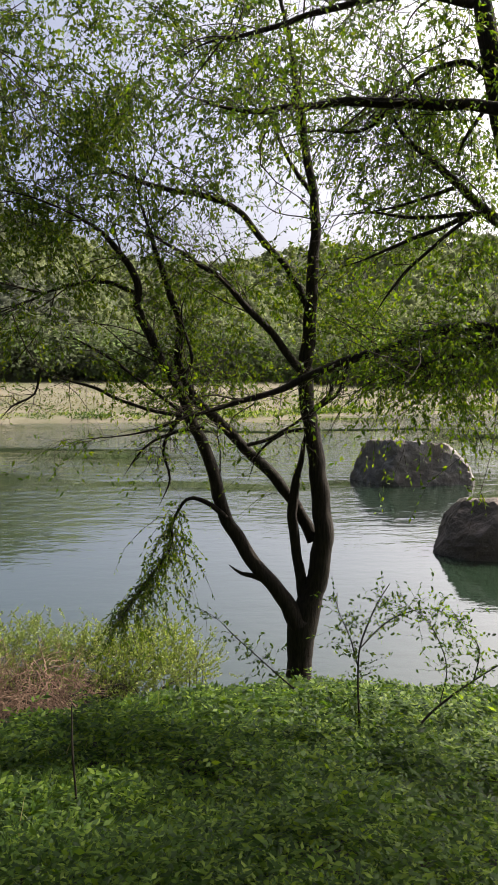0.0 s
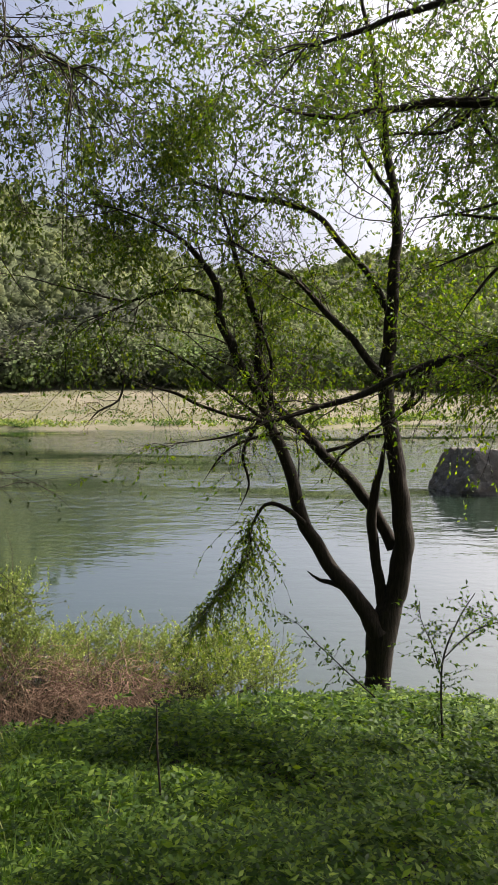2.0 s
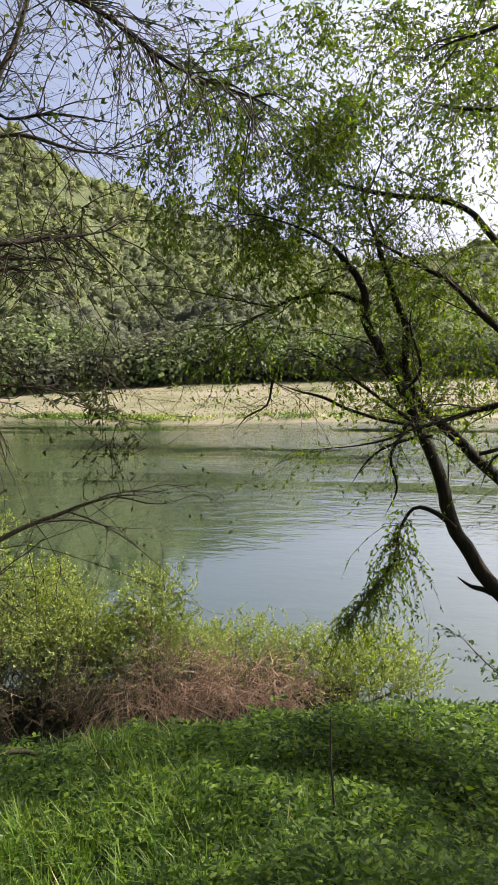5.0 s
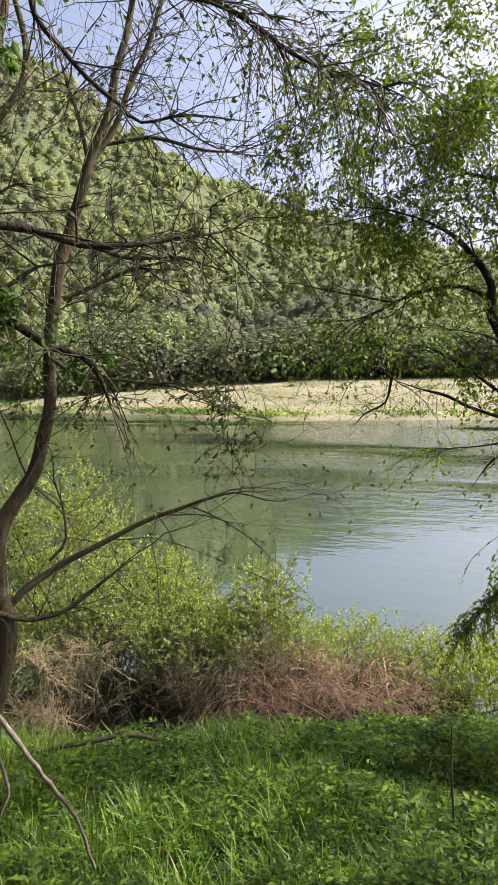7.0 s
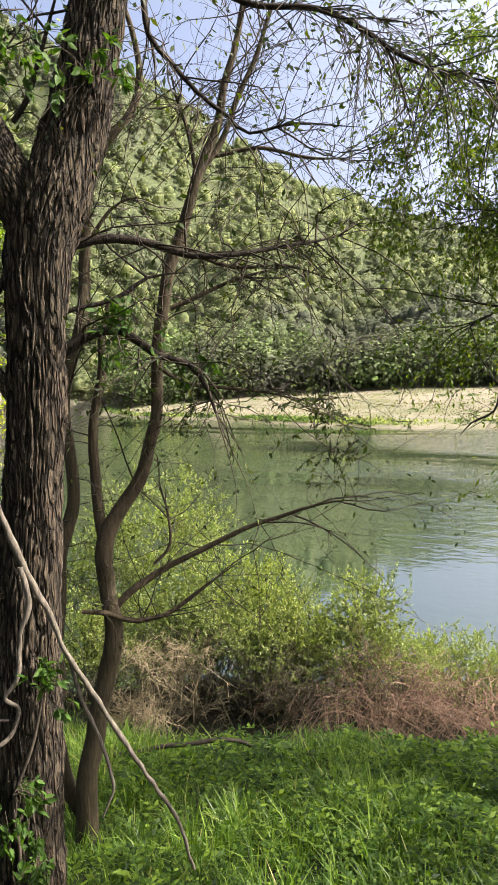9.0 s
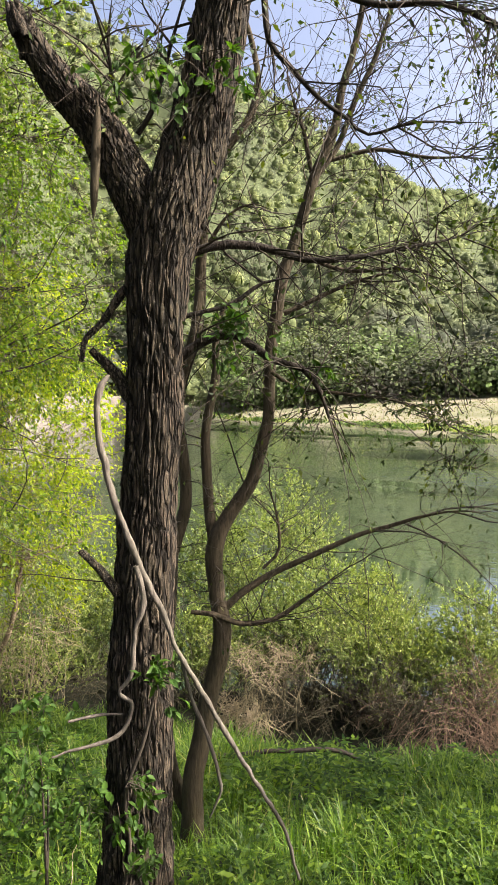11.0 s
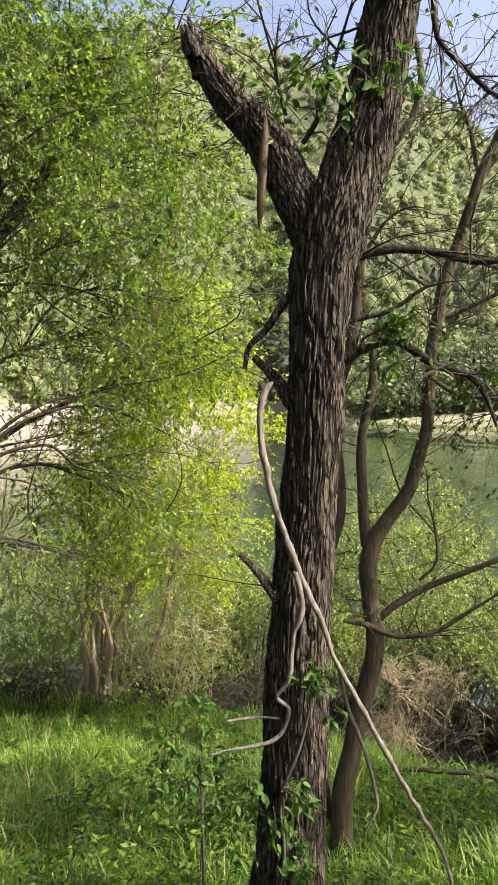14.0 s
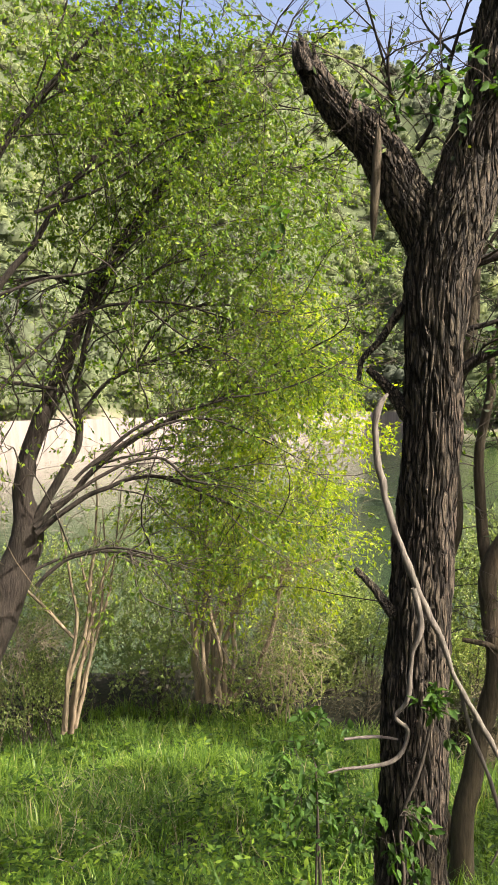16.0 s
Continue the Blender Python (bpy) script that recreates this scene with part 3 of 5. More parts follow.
def build_bar_grass():
    rng = np.random.default_rng(5)
    for name, count, reach, material, label in (("bar_grass", 36000, 75, M_BAR, "dry grass tufts on the gravel bar"), ("sedge", 9000, 8, M_SHRUB, "green sedge along the far waterline")):
        a, u = rng.uniform(-28, 48, count), 0.8 + reach * rng.uniform(0, 1, count)
        d = np.interp(a, YAWS, SHORE) + u
        x, y = -d * np.sin(np.radians(a)), d * np.cos(np.radians(a))
        dens = np.array([noise.noise(Vector((p * 0.06, q * 0.06, 2))) for p, q in zip(x, y)])
        keep = (dens > rng.uniform(-0.5, 0.4, count)) & (d < 168)
        x, y = x[keep], y[keep]
        z = np.array([ground_z(p, q) for p, q in zip(x, y)])
        way = rng.normal(size=(len(x), 3)) * (0.7, 0.7, 0.2) + (0, 0, 0.8)
        me = leaves_mesh(name, np.stack([x, y, z - 0.05], 1), way, rng.uniform(0.15, 0.4, len(x)) * (1.6 if name == "sedge" else 1), 0.6, material)
        tagged(new(name, me), label, "grass", kind="stuff")


build_bar_grass()
build_forest()


def boulder(name, centre, size, seed, label, material=M_ROCK):
    """A block bounded by uneven planes, with worn edges and a rough skin."""
    rng = np.random.default_rng(seed)
    flat = [((0.1, 0.1, 1), 0.78), ((-0.9, -0.35, 0.25), 0.82), ((0.15, -1, 0.2), 0.8), ((1, -0.2, 0.35), 0.85), ((0, 1, 0.2), 0.85), ((0, 0, -1), 0.9)]
    flat += [(tuple(rng.normal(size=3) + (0, -0.2, 0.4)), rng.uniform(0.78, 0.98)) for _ in range(9)]
    flat = [(Vector(n).normalized(), o) for n, o in flat]
    bm = bmesh.new()
    bmesh.ops.create_icosphere(bm, subdivisions=5, radius=1.0)
    for v in bm.verts:
        w = v.co.normalized()
        r = min(o / max(w.dot(n), 0.05) for n, o in flat)
        p = w * min(r, 1.25)
        p *= 1 + 0.05 * noise.fractal(p * 1.8 + Vector((seed, 0, 0)), 0.7, 2.1, 5) + 0.018 * noise.fractal(p * 9, 0.8, 2.0, 3)
        v.co = (p.x * size[0], p.y * size[1], p.z * size[2])
    me = bpy.data.meshes.new(name)
    bm.to_mesh(me)
    bm.free()
    me.materials.append(material)
    ob = tagged(new(name, me), label, "rock", "boulders in the river")
    ob.location = centre
    return ob


boulder("boulder", (8.9, 37.4, 0.0), (3.55, 2.3, 2.6), 17, "large grey blocky boulder standing in calm water")
boulder("boulder", (8.3, 22.0, -0.1), (2.9, 1.7, 2.15), 52, "dark brown low boulder standing in calm water", rock_mat("dark_river_rock", 0.55))

# ---- trees ----
w1 = Tree("willow_tree", (0.59, 8.18, 1.47), "three-stemmed willow, backlit dark, with fresh leaves on the bank edge")
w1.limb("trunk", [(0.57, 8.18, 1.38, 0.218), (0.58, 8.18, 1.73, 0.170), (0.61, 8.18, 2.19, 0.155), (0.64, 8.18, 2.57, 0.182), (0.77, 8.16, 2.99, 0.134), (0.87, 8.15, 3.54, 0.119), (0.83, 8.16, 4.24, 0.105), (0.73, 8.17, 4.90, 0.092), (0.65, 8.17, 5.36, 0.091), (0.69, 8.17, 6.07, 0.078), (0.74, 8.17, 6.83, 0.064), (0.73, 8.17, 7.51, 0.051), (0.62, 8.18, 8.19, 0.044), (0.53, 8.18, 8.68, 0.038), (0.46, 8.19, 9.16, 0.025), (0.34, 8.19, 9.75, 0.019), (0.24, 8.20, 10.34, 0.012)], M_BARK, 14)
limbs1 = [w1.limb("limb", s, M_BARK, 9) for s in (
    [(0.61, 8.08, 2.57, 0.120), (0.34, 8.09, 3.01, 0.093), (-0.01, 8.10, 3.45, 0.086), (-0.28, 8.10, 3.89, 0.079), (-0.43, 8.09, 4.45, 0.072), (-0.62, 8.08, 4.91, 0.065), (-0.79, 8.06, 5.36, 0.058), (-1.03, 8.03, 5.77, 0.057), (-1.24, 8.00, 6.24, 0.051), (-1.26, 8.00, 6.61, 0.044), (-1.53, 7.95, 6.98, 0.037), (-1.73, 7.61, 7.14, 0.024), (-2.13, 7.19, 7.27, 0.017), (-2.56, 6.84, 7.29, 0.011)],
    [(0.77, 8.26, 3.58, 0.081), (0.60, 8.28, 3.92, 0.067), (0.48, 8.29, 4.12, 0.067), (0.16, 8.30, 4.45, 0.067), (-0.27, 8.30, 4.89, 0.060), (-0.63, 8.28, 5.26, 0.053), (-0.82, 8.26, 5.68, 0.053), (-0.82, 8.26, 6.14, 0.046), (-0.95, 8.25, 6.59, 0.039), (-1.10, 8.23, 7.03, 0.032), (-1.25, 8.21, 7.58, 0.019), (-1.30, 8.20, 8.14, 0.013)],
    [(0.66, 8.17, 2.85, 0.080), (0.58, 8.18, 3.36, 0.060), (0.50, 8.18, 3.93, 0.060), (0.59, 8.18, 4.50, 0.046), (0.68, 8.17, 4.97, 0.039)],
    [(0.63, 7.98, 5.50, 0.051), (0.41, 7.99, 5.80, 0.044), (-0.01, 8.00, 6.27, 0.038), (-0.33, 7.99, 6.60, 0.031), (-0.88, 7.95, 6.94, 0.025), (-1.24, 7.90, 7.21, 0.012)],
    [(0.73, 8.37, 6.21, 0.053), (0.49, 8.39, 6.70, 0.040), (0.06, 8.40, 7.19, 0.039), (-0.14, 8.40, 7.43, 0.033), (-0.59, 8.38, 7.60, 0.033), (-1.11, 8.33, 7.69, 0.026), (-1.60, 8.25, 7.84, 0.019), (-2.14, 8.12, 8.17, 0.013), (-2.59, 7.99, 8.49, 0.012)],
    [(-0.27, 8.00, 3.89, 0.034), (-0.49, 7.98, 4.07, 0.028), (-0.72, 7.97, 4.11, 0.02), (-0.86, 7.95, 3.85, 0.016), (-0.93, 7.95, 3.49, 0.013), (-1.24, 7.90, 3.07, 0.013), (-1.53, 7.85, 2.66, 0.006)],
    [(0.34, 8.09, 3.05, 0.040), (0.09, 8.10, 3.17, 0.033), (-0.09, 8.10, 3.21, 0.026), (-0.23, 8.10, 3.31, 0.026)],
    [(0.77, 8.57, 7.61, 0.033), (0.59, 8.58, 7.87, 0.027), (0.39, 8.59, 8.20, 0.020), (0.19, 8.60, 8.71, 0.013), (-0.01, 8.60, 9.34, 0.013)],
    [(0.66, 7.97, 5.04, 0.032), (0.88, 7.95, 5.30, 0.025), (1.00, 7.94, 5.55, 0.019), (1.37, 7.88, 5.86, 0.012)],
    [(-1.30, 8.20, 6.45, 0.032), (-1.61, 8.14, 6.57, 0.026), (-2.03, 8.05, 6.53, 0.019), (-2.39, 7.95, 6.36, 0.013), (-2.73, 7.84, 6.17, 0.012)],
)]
for ln in limbs1[:2] + limbs1[3:5] + limbs1[7:8]:
    p = w1.along(ln, 34, 0.95, 0.35, 0.45, 1.0, 0.35)
    s = w1.branch_out(p, 4, 0.5, 0.5)
    w1.foliate(p, 9, 0.056)
    w1.foliate(s, 12, 0.056)
p = w1.along(limbs1[5], 140, 0.55, 0.8, 0.28, 1.0, -0.2)
w1.foliate(p, 26, 0.055, 0.05)
p = w1.along(limbs1[1], 30, 0.6, 0.6, 0.1, 0.6, 0.0)
w1.foliate(p, 5, 0.07)


def crown(tree, blobs, size, per=16, length=0.58, droop=0.45, sub=3, sub_len=0.4, sub_per=12):
    for c, r, n in blobs:
        p = tree.blob(c, r, n, length, droop)
        tree.foliate(p, per, size)
        if sub:
            s = tree.branch_out(p, sub, sub_len, droop)
            tree.foliate(s, sub_per, size)


crown(w1, [((-1.78, 8.00, 8.84), (1.23, 1.23, 1.04), 300), ((-1.97, 8.17, 7.82), (1.14, 1.14, 0.70), 75), ((-0.07, 8.60, 9.03), (0.99, 1.05, 1.05), 110), ((-2.23, 7.47, 6.66), (0.76, 0.76, 0.53), 40), ((-2.89, 7.46, 7.90), (0.69, 0.69, 0.69), 70),
           ((1.20, 8.72, 9.08), (1.07, 1.27, 1.27), 70), ((0.95, 8.60, 6.35), (0.55, 0.7, 0.75), 100), ((-0.48, 8.65, 6.15), (0.62, 0.8, 0.75), 90), ((-2.01, 7.64, 5.79), (0.73, 0.73, 0.49), 30)], 0.06, 19)
for ln in (limbs1[0], limbs1[1], limbs1[3], limbs1[4], limbs1[9]):
    w1.foliate(w1.boughs(ln, 13, 1.3, 0.011, 0.3, 1.0, 0.1, 0.1, 6)[1], 3, 0.05)
w1.foliate(w1.boughs(w1.lines[0], 16, 1.3, 0.011, 0.55, 1.0, 0.3, 0.1, 6)[1], 4, 0.05)
for s in ([(-0.67, 7.57, 5.08, 0.024), (-1.03, 7.53, 5.37, 0.018), (-1.43, 7.46, 5.67, 0.018), (-1.82, 7.38, 5.90, 0.012), (-2.04, 7.32, 5.90, 0.006)], [(-0.63, 7.47, 5.06, 0.024), (-1.13, 7.41, 5.18, 0.018), (-1.58, 7.33, 5.37, 0.018), (-1.91, 7.25, 5.48, 0.012), (-2.12, 7.19, 5.57, 0.006)], [(-0.75, 7.76, 5.09, 0.025), (-0.94, 7.74, 4.74, 0.019), (-0.88, 7.75, 4.37, 0.013), (-1.01, 7.73, 4.05, 0.006)], [(-0.50, 7.68, 4.94, 0.018), (-0.87, 7.65, 4.88, 0.018), (-1.17, 7.61, 4.70, 0.012), (-1.38, 7.58, 4.39, 0.006)],
          [(-0.80, 7.66, 5.43, 0.024), (-0.62, 7.68, 5.67, 0.018), (-0.73, 7.67, 6.15, 0.012), (-0.67, 7.67, 6.39, 0.006)], [(-2.14, 7.29, 5.58, 0.017), (-2.21, 7.27, 5.32, 0.012), (-2.42, 7.20, 5.20, 0.012), (-2.53, 7.17, 5.06, 0.006)], [(0.63, 7.88, 4.92, 0.025), (0.37, 7.89, 4.86, 0.019), (0.12, 7.90, 4.67, 0.013), (-0.01, 7.90, 4.34, 0.006)], [(0.66, 7.87, 5.08, 0.025), (0.99, 7.84, 5.36, 0.019), (1.11, 7.82, 5.67, 0.012), (1.29, 7.79, 5.92, 0.006)], [(-0.01, 7.80, 4.74, 0.025), (0.31, 7.79, 4.86, 0.019), (0.62, 7.78, 5.08, 0.012), (0.98, 7.74, 5.43, 0.006)]):
    ln = w1.limb("branch", s, M_BARK, 6, 0.08, 0)
    p = w1.along(ln, 16, 0.45, 0.15, 0.15, 1.0, 0.1, 1.0, 0.4, 0.004)
    w1.foliate(w1.branch_out(p, 2, 0.2, 0.3), 2, 0.05)
w1.finish(M_LEAF, 0.42)

w0 = Tree("willow_tree", (3.21, 6.00, 2.19), "old willow leaning over the bank with long level branches and added unseen canopy")
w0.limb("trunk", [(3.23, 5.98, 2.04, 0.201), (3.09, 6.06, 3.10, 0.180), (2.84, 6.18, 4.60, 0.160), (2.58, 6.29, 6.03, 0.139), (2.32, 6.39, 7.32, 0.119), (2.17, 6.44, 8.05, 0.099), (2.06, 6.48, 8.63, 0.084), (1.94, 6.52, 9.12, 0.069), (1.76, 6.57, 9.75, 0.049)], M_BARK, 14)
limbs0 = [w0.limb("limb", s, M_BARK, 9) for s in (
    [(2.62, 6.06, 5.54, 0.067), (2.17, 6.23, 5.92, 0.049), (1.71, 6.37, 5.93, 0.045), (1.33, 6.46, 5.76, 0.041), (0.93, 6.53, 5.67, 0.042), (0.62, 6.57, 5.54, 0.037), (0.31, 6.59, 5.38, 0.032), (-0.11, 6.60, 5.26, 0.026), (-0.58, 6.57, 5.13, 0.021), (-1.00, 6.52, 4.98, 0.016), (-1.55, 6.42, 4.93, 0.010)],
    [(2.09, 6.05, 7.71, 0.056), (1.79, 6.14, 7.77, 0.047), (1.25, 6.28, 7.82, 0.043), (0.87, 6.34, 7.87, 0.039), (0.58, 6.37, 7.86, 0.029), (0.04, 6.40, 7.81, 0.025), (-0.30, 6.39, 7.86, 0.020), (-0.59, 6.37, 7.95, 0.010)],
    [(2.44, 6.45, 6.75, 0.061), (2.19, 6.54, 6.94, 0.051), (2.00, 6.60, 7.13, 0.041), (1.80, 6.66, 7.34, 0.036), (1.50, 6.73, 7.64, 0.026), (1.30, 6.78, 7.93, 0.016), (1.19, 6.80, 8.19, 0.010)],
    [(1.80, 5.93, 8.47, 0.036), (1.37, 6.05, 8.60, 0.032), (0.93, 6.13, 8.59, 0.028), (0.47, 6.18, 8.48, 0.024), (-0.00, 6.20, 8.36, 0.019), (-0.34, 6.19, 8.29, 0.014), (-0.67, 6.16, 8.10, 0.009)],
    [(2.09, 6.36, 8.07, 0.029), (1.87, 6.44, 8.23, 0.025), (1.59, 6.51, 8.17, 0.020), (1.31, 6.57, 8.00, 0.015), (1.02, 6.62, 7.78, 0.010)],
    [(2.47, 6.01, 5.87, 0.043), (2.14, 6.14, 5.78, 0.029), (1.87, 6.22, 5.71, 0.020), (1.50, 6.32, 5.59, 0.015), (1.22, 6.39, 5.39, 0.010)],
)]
for ln, n in zip(limbs0, (40, 60, 60, 50, 30, 50)):
    p = w0.along(ln, n, 0.8, 0.25, 0.15, 1.0, 0.1)
    s = w0.branch_out(p, 4, 0.45, 0.3)
    w0.foliate(p, 5, 0.055)
    w0.foliate(s, 7, 0.055)
# The 260-twig blob is added out of view to shade the near ground.
crown(w0, [((1.99, 6.50, 6.31), (0.41, 0.51, 0.51), 55), ((1.81, 6.35, 5.59), (0.56, 0.56, 0.30), 60), ((1.73, 6.99, 7.33), (0.71, 0.71, 0.65), 40), ((1.46, 6.85, 8.66), (0.84, 0.84, 0.57), 50), ((2.72, 6.23, 6.80), (0.63, 1.46, 1.46), 70), ((4.9, 6.4, 9.0), (1.5, 1.8, 1.1), 260), ((1.71, 6.79, 8.34), (0.57, 0.57, 0.47), 50), ((1.83, 6.96, 7.53), (0.54, 0.54, 0.49), 50)], 0.05, 16, 0.6, 0.7)
for ln in limbs0:
    w0.foliate(w0.boughs(ln, 12, 1.2, 0.009, 0.1, 0.9, 0.05, 0.1, 6)[1], 5, 0.05)
for s in ([(2.04, 6.38, 6.93, 0.025), (1.73, 6.47, 6.94, 0.020), (1.40, 6.55, 6.94, 0.015), (1.08, 6.61, 6.99, 0.010), (0.66, 6.67, 6.97, 0.005)], [(1.99, 6.40, 6.93, 0.025), (1.61, 6.50, 6.79, 0.020), (1.31, 6.57, 6.67, 0.015), (0.99, 6.63, 6.55, 0.010), (0.76, 6.66, 6.49, 0.005)], [(1.94, 6.31, 6.89, 0.020), (1.65, 6.39, 6.67, 0.015), (1.41, 6.45, 6.43, 0.015), (1.23, 6.48, 6.21, 0.010), (1.08, 6.51, 5.95, 0.005)],
          [(1.83, 6.55, 7.19, 0.020), (1.54, 6.62, 7.10, 0.015), (1.26, 6.68, 7.04, 0.010), (0.97, 6.73, 7.00, 0.005)], [(2.14, 6.14, 5.80, 0.024), (1.77, 6.25, 5.65, 0.015), (1.56, 6.31, 5.46, 0.010), (1.45, 6.34, 5.24, 0.005)], [(2.18, 6.12, 5.88, 0.024), (1.88, 6.22, 5.78, 0.020), (1.71, 6.27, 5.62, 0.015), (1.59, 6.30, 5.34, 0.005)], [(2.03, 6.28, 7.79, 0.019), (1.86, 6.33, 7.55, 0.015), (1.81, 6.35, 7.35, 0.010)], [(1.29, 6.47, 7.89, 0.020), (1.00, 6.52, 7.69, 0.015), (0.60, 6.57, 7.70, 0.010), (0.15, 6.60, 7.62, 0.005)]):
    ln = w0.limb("branch", s, M_BARK, 6, 0.08, 0)
    w0.foliate(w0.boughs(ln, 7, 0.6, 0.005, 0.2, 1.0, 0.0, 0.08, 4)[1], 3, 0.05, 0.4)
# Unseen limbs, added to carry the overhead leaf masses.
top = w0.lines[0][-12]
for s in ([(3.2, 4.6, 9.6, 0.05), (1.2, 2.2, 10.4, 0.035), (-2.2, -0.6, 10.7, 0.01)], [(2.6, 2.6, 10.3, 0.03), (1.8, -0.6, 10.8, 0.02), (1.4, -3.0, 10.9, 0.008)]):
    w0.limb("limb", ([(*top[:3], 0.07)] + s) if s[0][3] > 0.04 else [(2.1, 3.3, 10.0, 0.04)] + s, M_BARK, 9)
fork = w0.lines[0][len(w0.lines[0]) // 2]
w0.limb("limb", [(*fork[:3], 0.08), (4.6, 4.6, 7.4, 0.05), (5.3, 2.6, 8.0, 0.03), (5.6, 0.8, 8.4, 0.01)], M_BARK, 9)
w0.limb("limb", [(*top[:3], 0.07), (3.6, 6.6, 9.0, 0.05), (5.4, 6.6, 9.4, 0.03), (8.2, 6.0, 9.7, 0.01)], M_BARK, 9)
# Unseen leaf masses, placed to keep sun and sky off the near ground.
crown(w0, [((7.0, 5.9, 9.6), (2.4, 1.8, 0.7), 200), ((4.9, 5.5, 9.8), (1.2, 1.0, 0.5), 60), ((1.9, 6.7, 10.8), (1.6, 0.9, 0.35), 60)], 0.15, 75, 0.8, 0.3, 0)
crown(w0, [((-1.0, -2.2, 10.6), (4.6, 3.0, 0.6), 170), ((4.6, 0.6, 10.2), (2.4, 2.6, 0.6), 120)], 0.24, 75, 0.9, 0.3, 0)
w0.finish(M_LEAF_MID, 0.4)

# the large furrowed trunk beside the path
wb = Tree("willow_tree", (-2.66, 1.69, 3.42), "large old willow with furrowed bark and a broken limb")


def furrowed(tree, name, pts, step=0.012, sides=150, depth=0.016, ribs=36, label=""):
    """A thick trunk whose bark ridges are geometry: long winding ribs with deep furrows between."""
    ln = smooth_line(pts, step)
    v, q = tube(ln, sides)
    ring, rr = np.repeat(ln[:, :3], sides, 0), np.repeat(ln[:, 3], sides)
    d = (v - ring) / rr[:, None]
    out = np.empty(len(v))
    n = len(ln)
    for i, p in enumerate(v):
        ring_i, k = divmod(i, sides)
        a = 2 * math.pi * k / sides
        c, s, z = math.cos(a), math.sin(a), p[2]
        ph = ribs * k / sides + 1.3 * noise.noise(Vector((c * 2.2, s * 2.2, z * 4.5))) + 0.9 * noise.noise(Vector((c * 5, s * 5, z * 7))) + 0.3 * noise.noise(Vector((c * 14, s * 14, z * 16)))
        f = ph - math.floor(ph)
        crest = min(1.0, 2.6 * (1 - abs(2 * f - 1))) * (0.75 + 0.5 * f)
        broken = 0.7 + 0.6 * noise.noise(Vector((math.floor(ph) % ribs * 3.7, 1.3, z * 8)))
        fine = noise.noise(Vector((p[0] * 120, p[1] * 120, z * 22)))
        out[i] = depth * (crest * max(0.1, broken) * 1.5 + 0.3 * fine - 0.6) + 0.01 * noise.noise(Vector((p[0] * 7, p[1] * 7, z * 2.2)))
    v = v + d * (out * np.minimum(1, rr / 0.07))[:, None]
    part(name, mesh_quads(name, v - tree.base, q, M_BARK_BIG), tree.ob, label)
    tree.lines.append(ln)
    return ln


furrowed(wb, "trunk", [(-2.68, 1.67, 3.29, 0.186), (-2.66, 1.69, 3.49, 0.157), (-2.65, 1.71, 3.78, 0.133), (-2.64, 1.72, 4.12, 0.122), (-2.63, 1.73, 4.46, 0.121), (-2.62, 1.75, 4.79, 0.113), (-2.60, 1.77, 5.17, 0.106), (-2.58, 1.79, 5.51, 0.103), (-2.57, 1.80, 5.85, 0.104), (-2.56, 1.82, 6.14, 0.117), (-2.52, 1.85, 6.32, 0.125), (-2.48, 1.90, 6.49, 0.120), (-2.43, 1.95, 6.73, 0.106), (-2.39, 1.99, 6.98, 0.099), (-2.36, 2.01, 7.15, 0.090), (-2.33, 2.04, 7.42, 0.078), (-2.29, 2.08, 7.76, 0.064)], 0.011, 210, 0.017, 38)
furrowed(wb, "broken_limb", [(-2.55, 1.83, 6.14, 0.067), (-2.59, 1.78, 6.33, 0.089), (-2.64, 1.72, 6.49, 0.084), (-2.70, 1.64, 6.66, 0.073), (-2.77, 1.54, 6.79, 0.066), (-2.82, 1.48, 6.90, 0.054), (-2.84, 1.45, 6.97, 0.043), (-2.85, 1.43, 7.01, 0.022)], 0.01, 150, 0.011, 24)
hang_a, hang_b = np.array((-2.61, 1.58, 6.69)), np.array((-2.63, 1.56, 6.28))
hang = np.array([(*(hang_a + (hang_b - hang_a) * u), r) for u, r in zip(np.linspace(0, 1, 9), (0.008, 0.015, 0.018, 0.017, 0.019, 0.017, 0.016, 0.012, 0.002))])
hv, hq = tube(hang, 7)
part("splinter", mesh_quads("splinter", hv - wb.base, hq, M_BARK_THIN), wb.ob, "split plank of wood hanging from the limb")
srng = np.random.default_rng(3)
for k in range(8):
    a_ = np.array((-2.84, 1.44, 6.98)) + srng.normal(size=3) * 0.022
    e_ = a_ + (np.array((-2.86, 1.41, 7.08)) - np.array((-2.84, 1.44, 6.98))) * srng.uniform(0.5, 1.1) + srng.normal(size=3) * 0.008
    wb.limb("splinter", [(*(a_ - 0.9 * (e_ - a_)), 0.022), (*a_, 0.02), (*(0.5 * a_ + 0.5 * e_), 0.013), (*e_, 0.003)], M_BARK_BIG, 6, 0.02, 0.2)
wb.limb("stub", [(-2.64, 1.64, 4.83, 0.025), (-2.67, 1.61, 4.88, 0.020), (-2.69, 1.57, 4.95, 0.018), (-2.73, 1.52, 5.02, 0.013)], M_BARK_BIG, 9, 0.02, 0.15)
wb.limb("stub", [(-2.62, 1.74, 5.58, 0.041), (-2.65, 1.70, 5.65, 0.034), (-2.68, 1.67, 5.73, 0.025), (-2.72, 1.61, 5.81, 0.016)], M_BARK_BIG, 9, 0.02, 0.15)
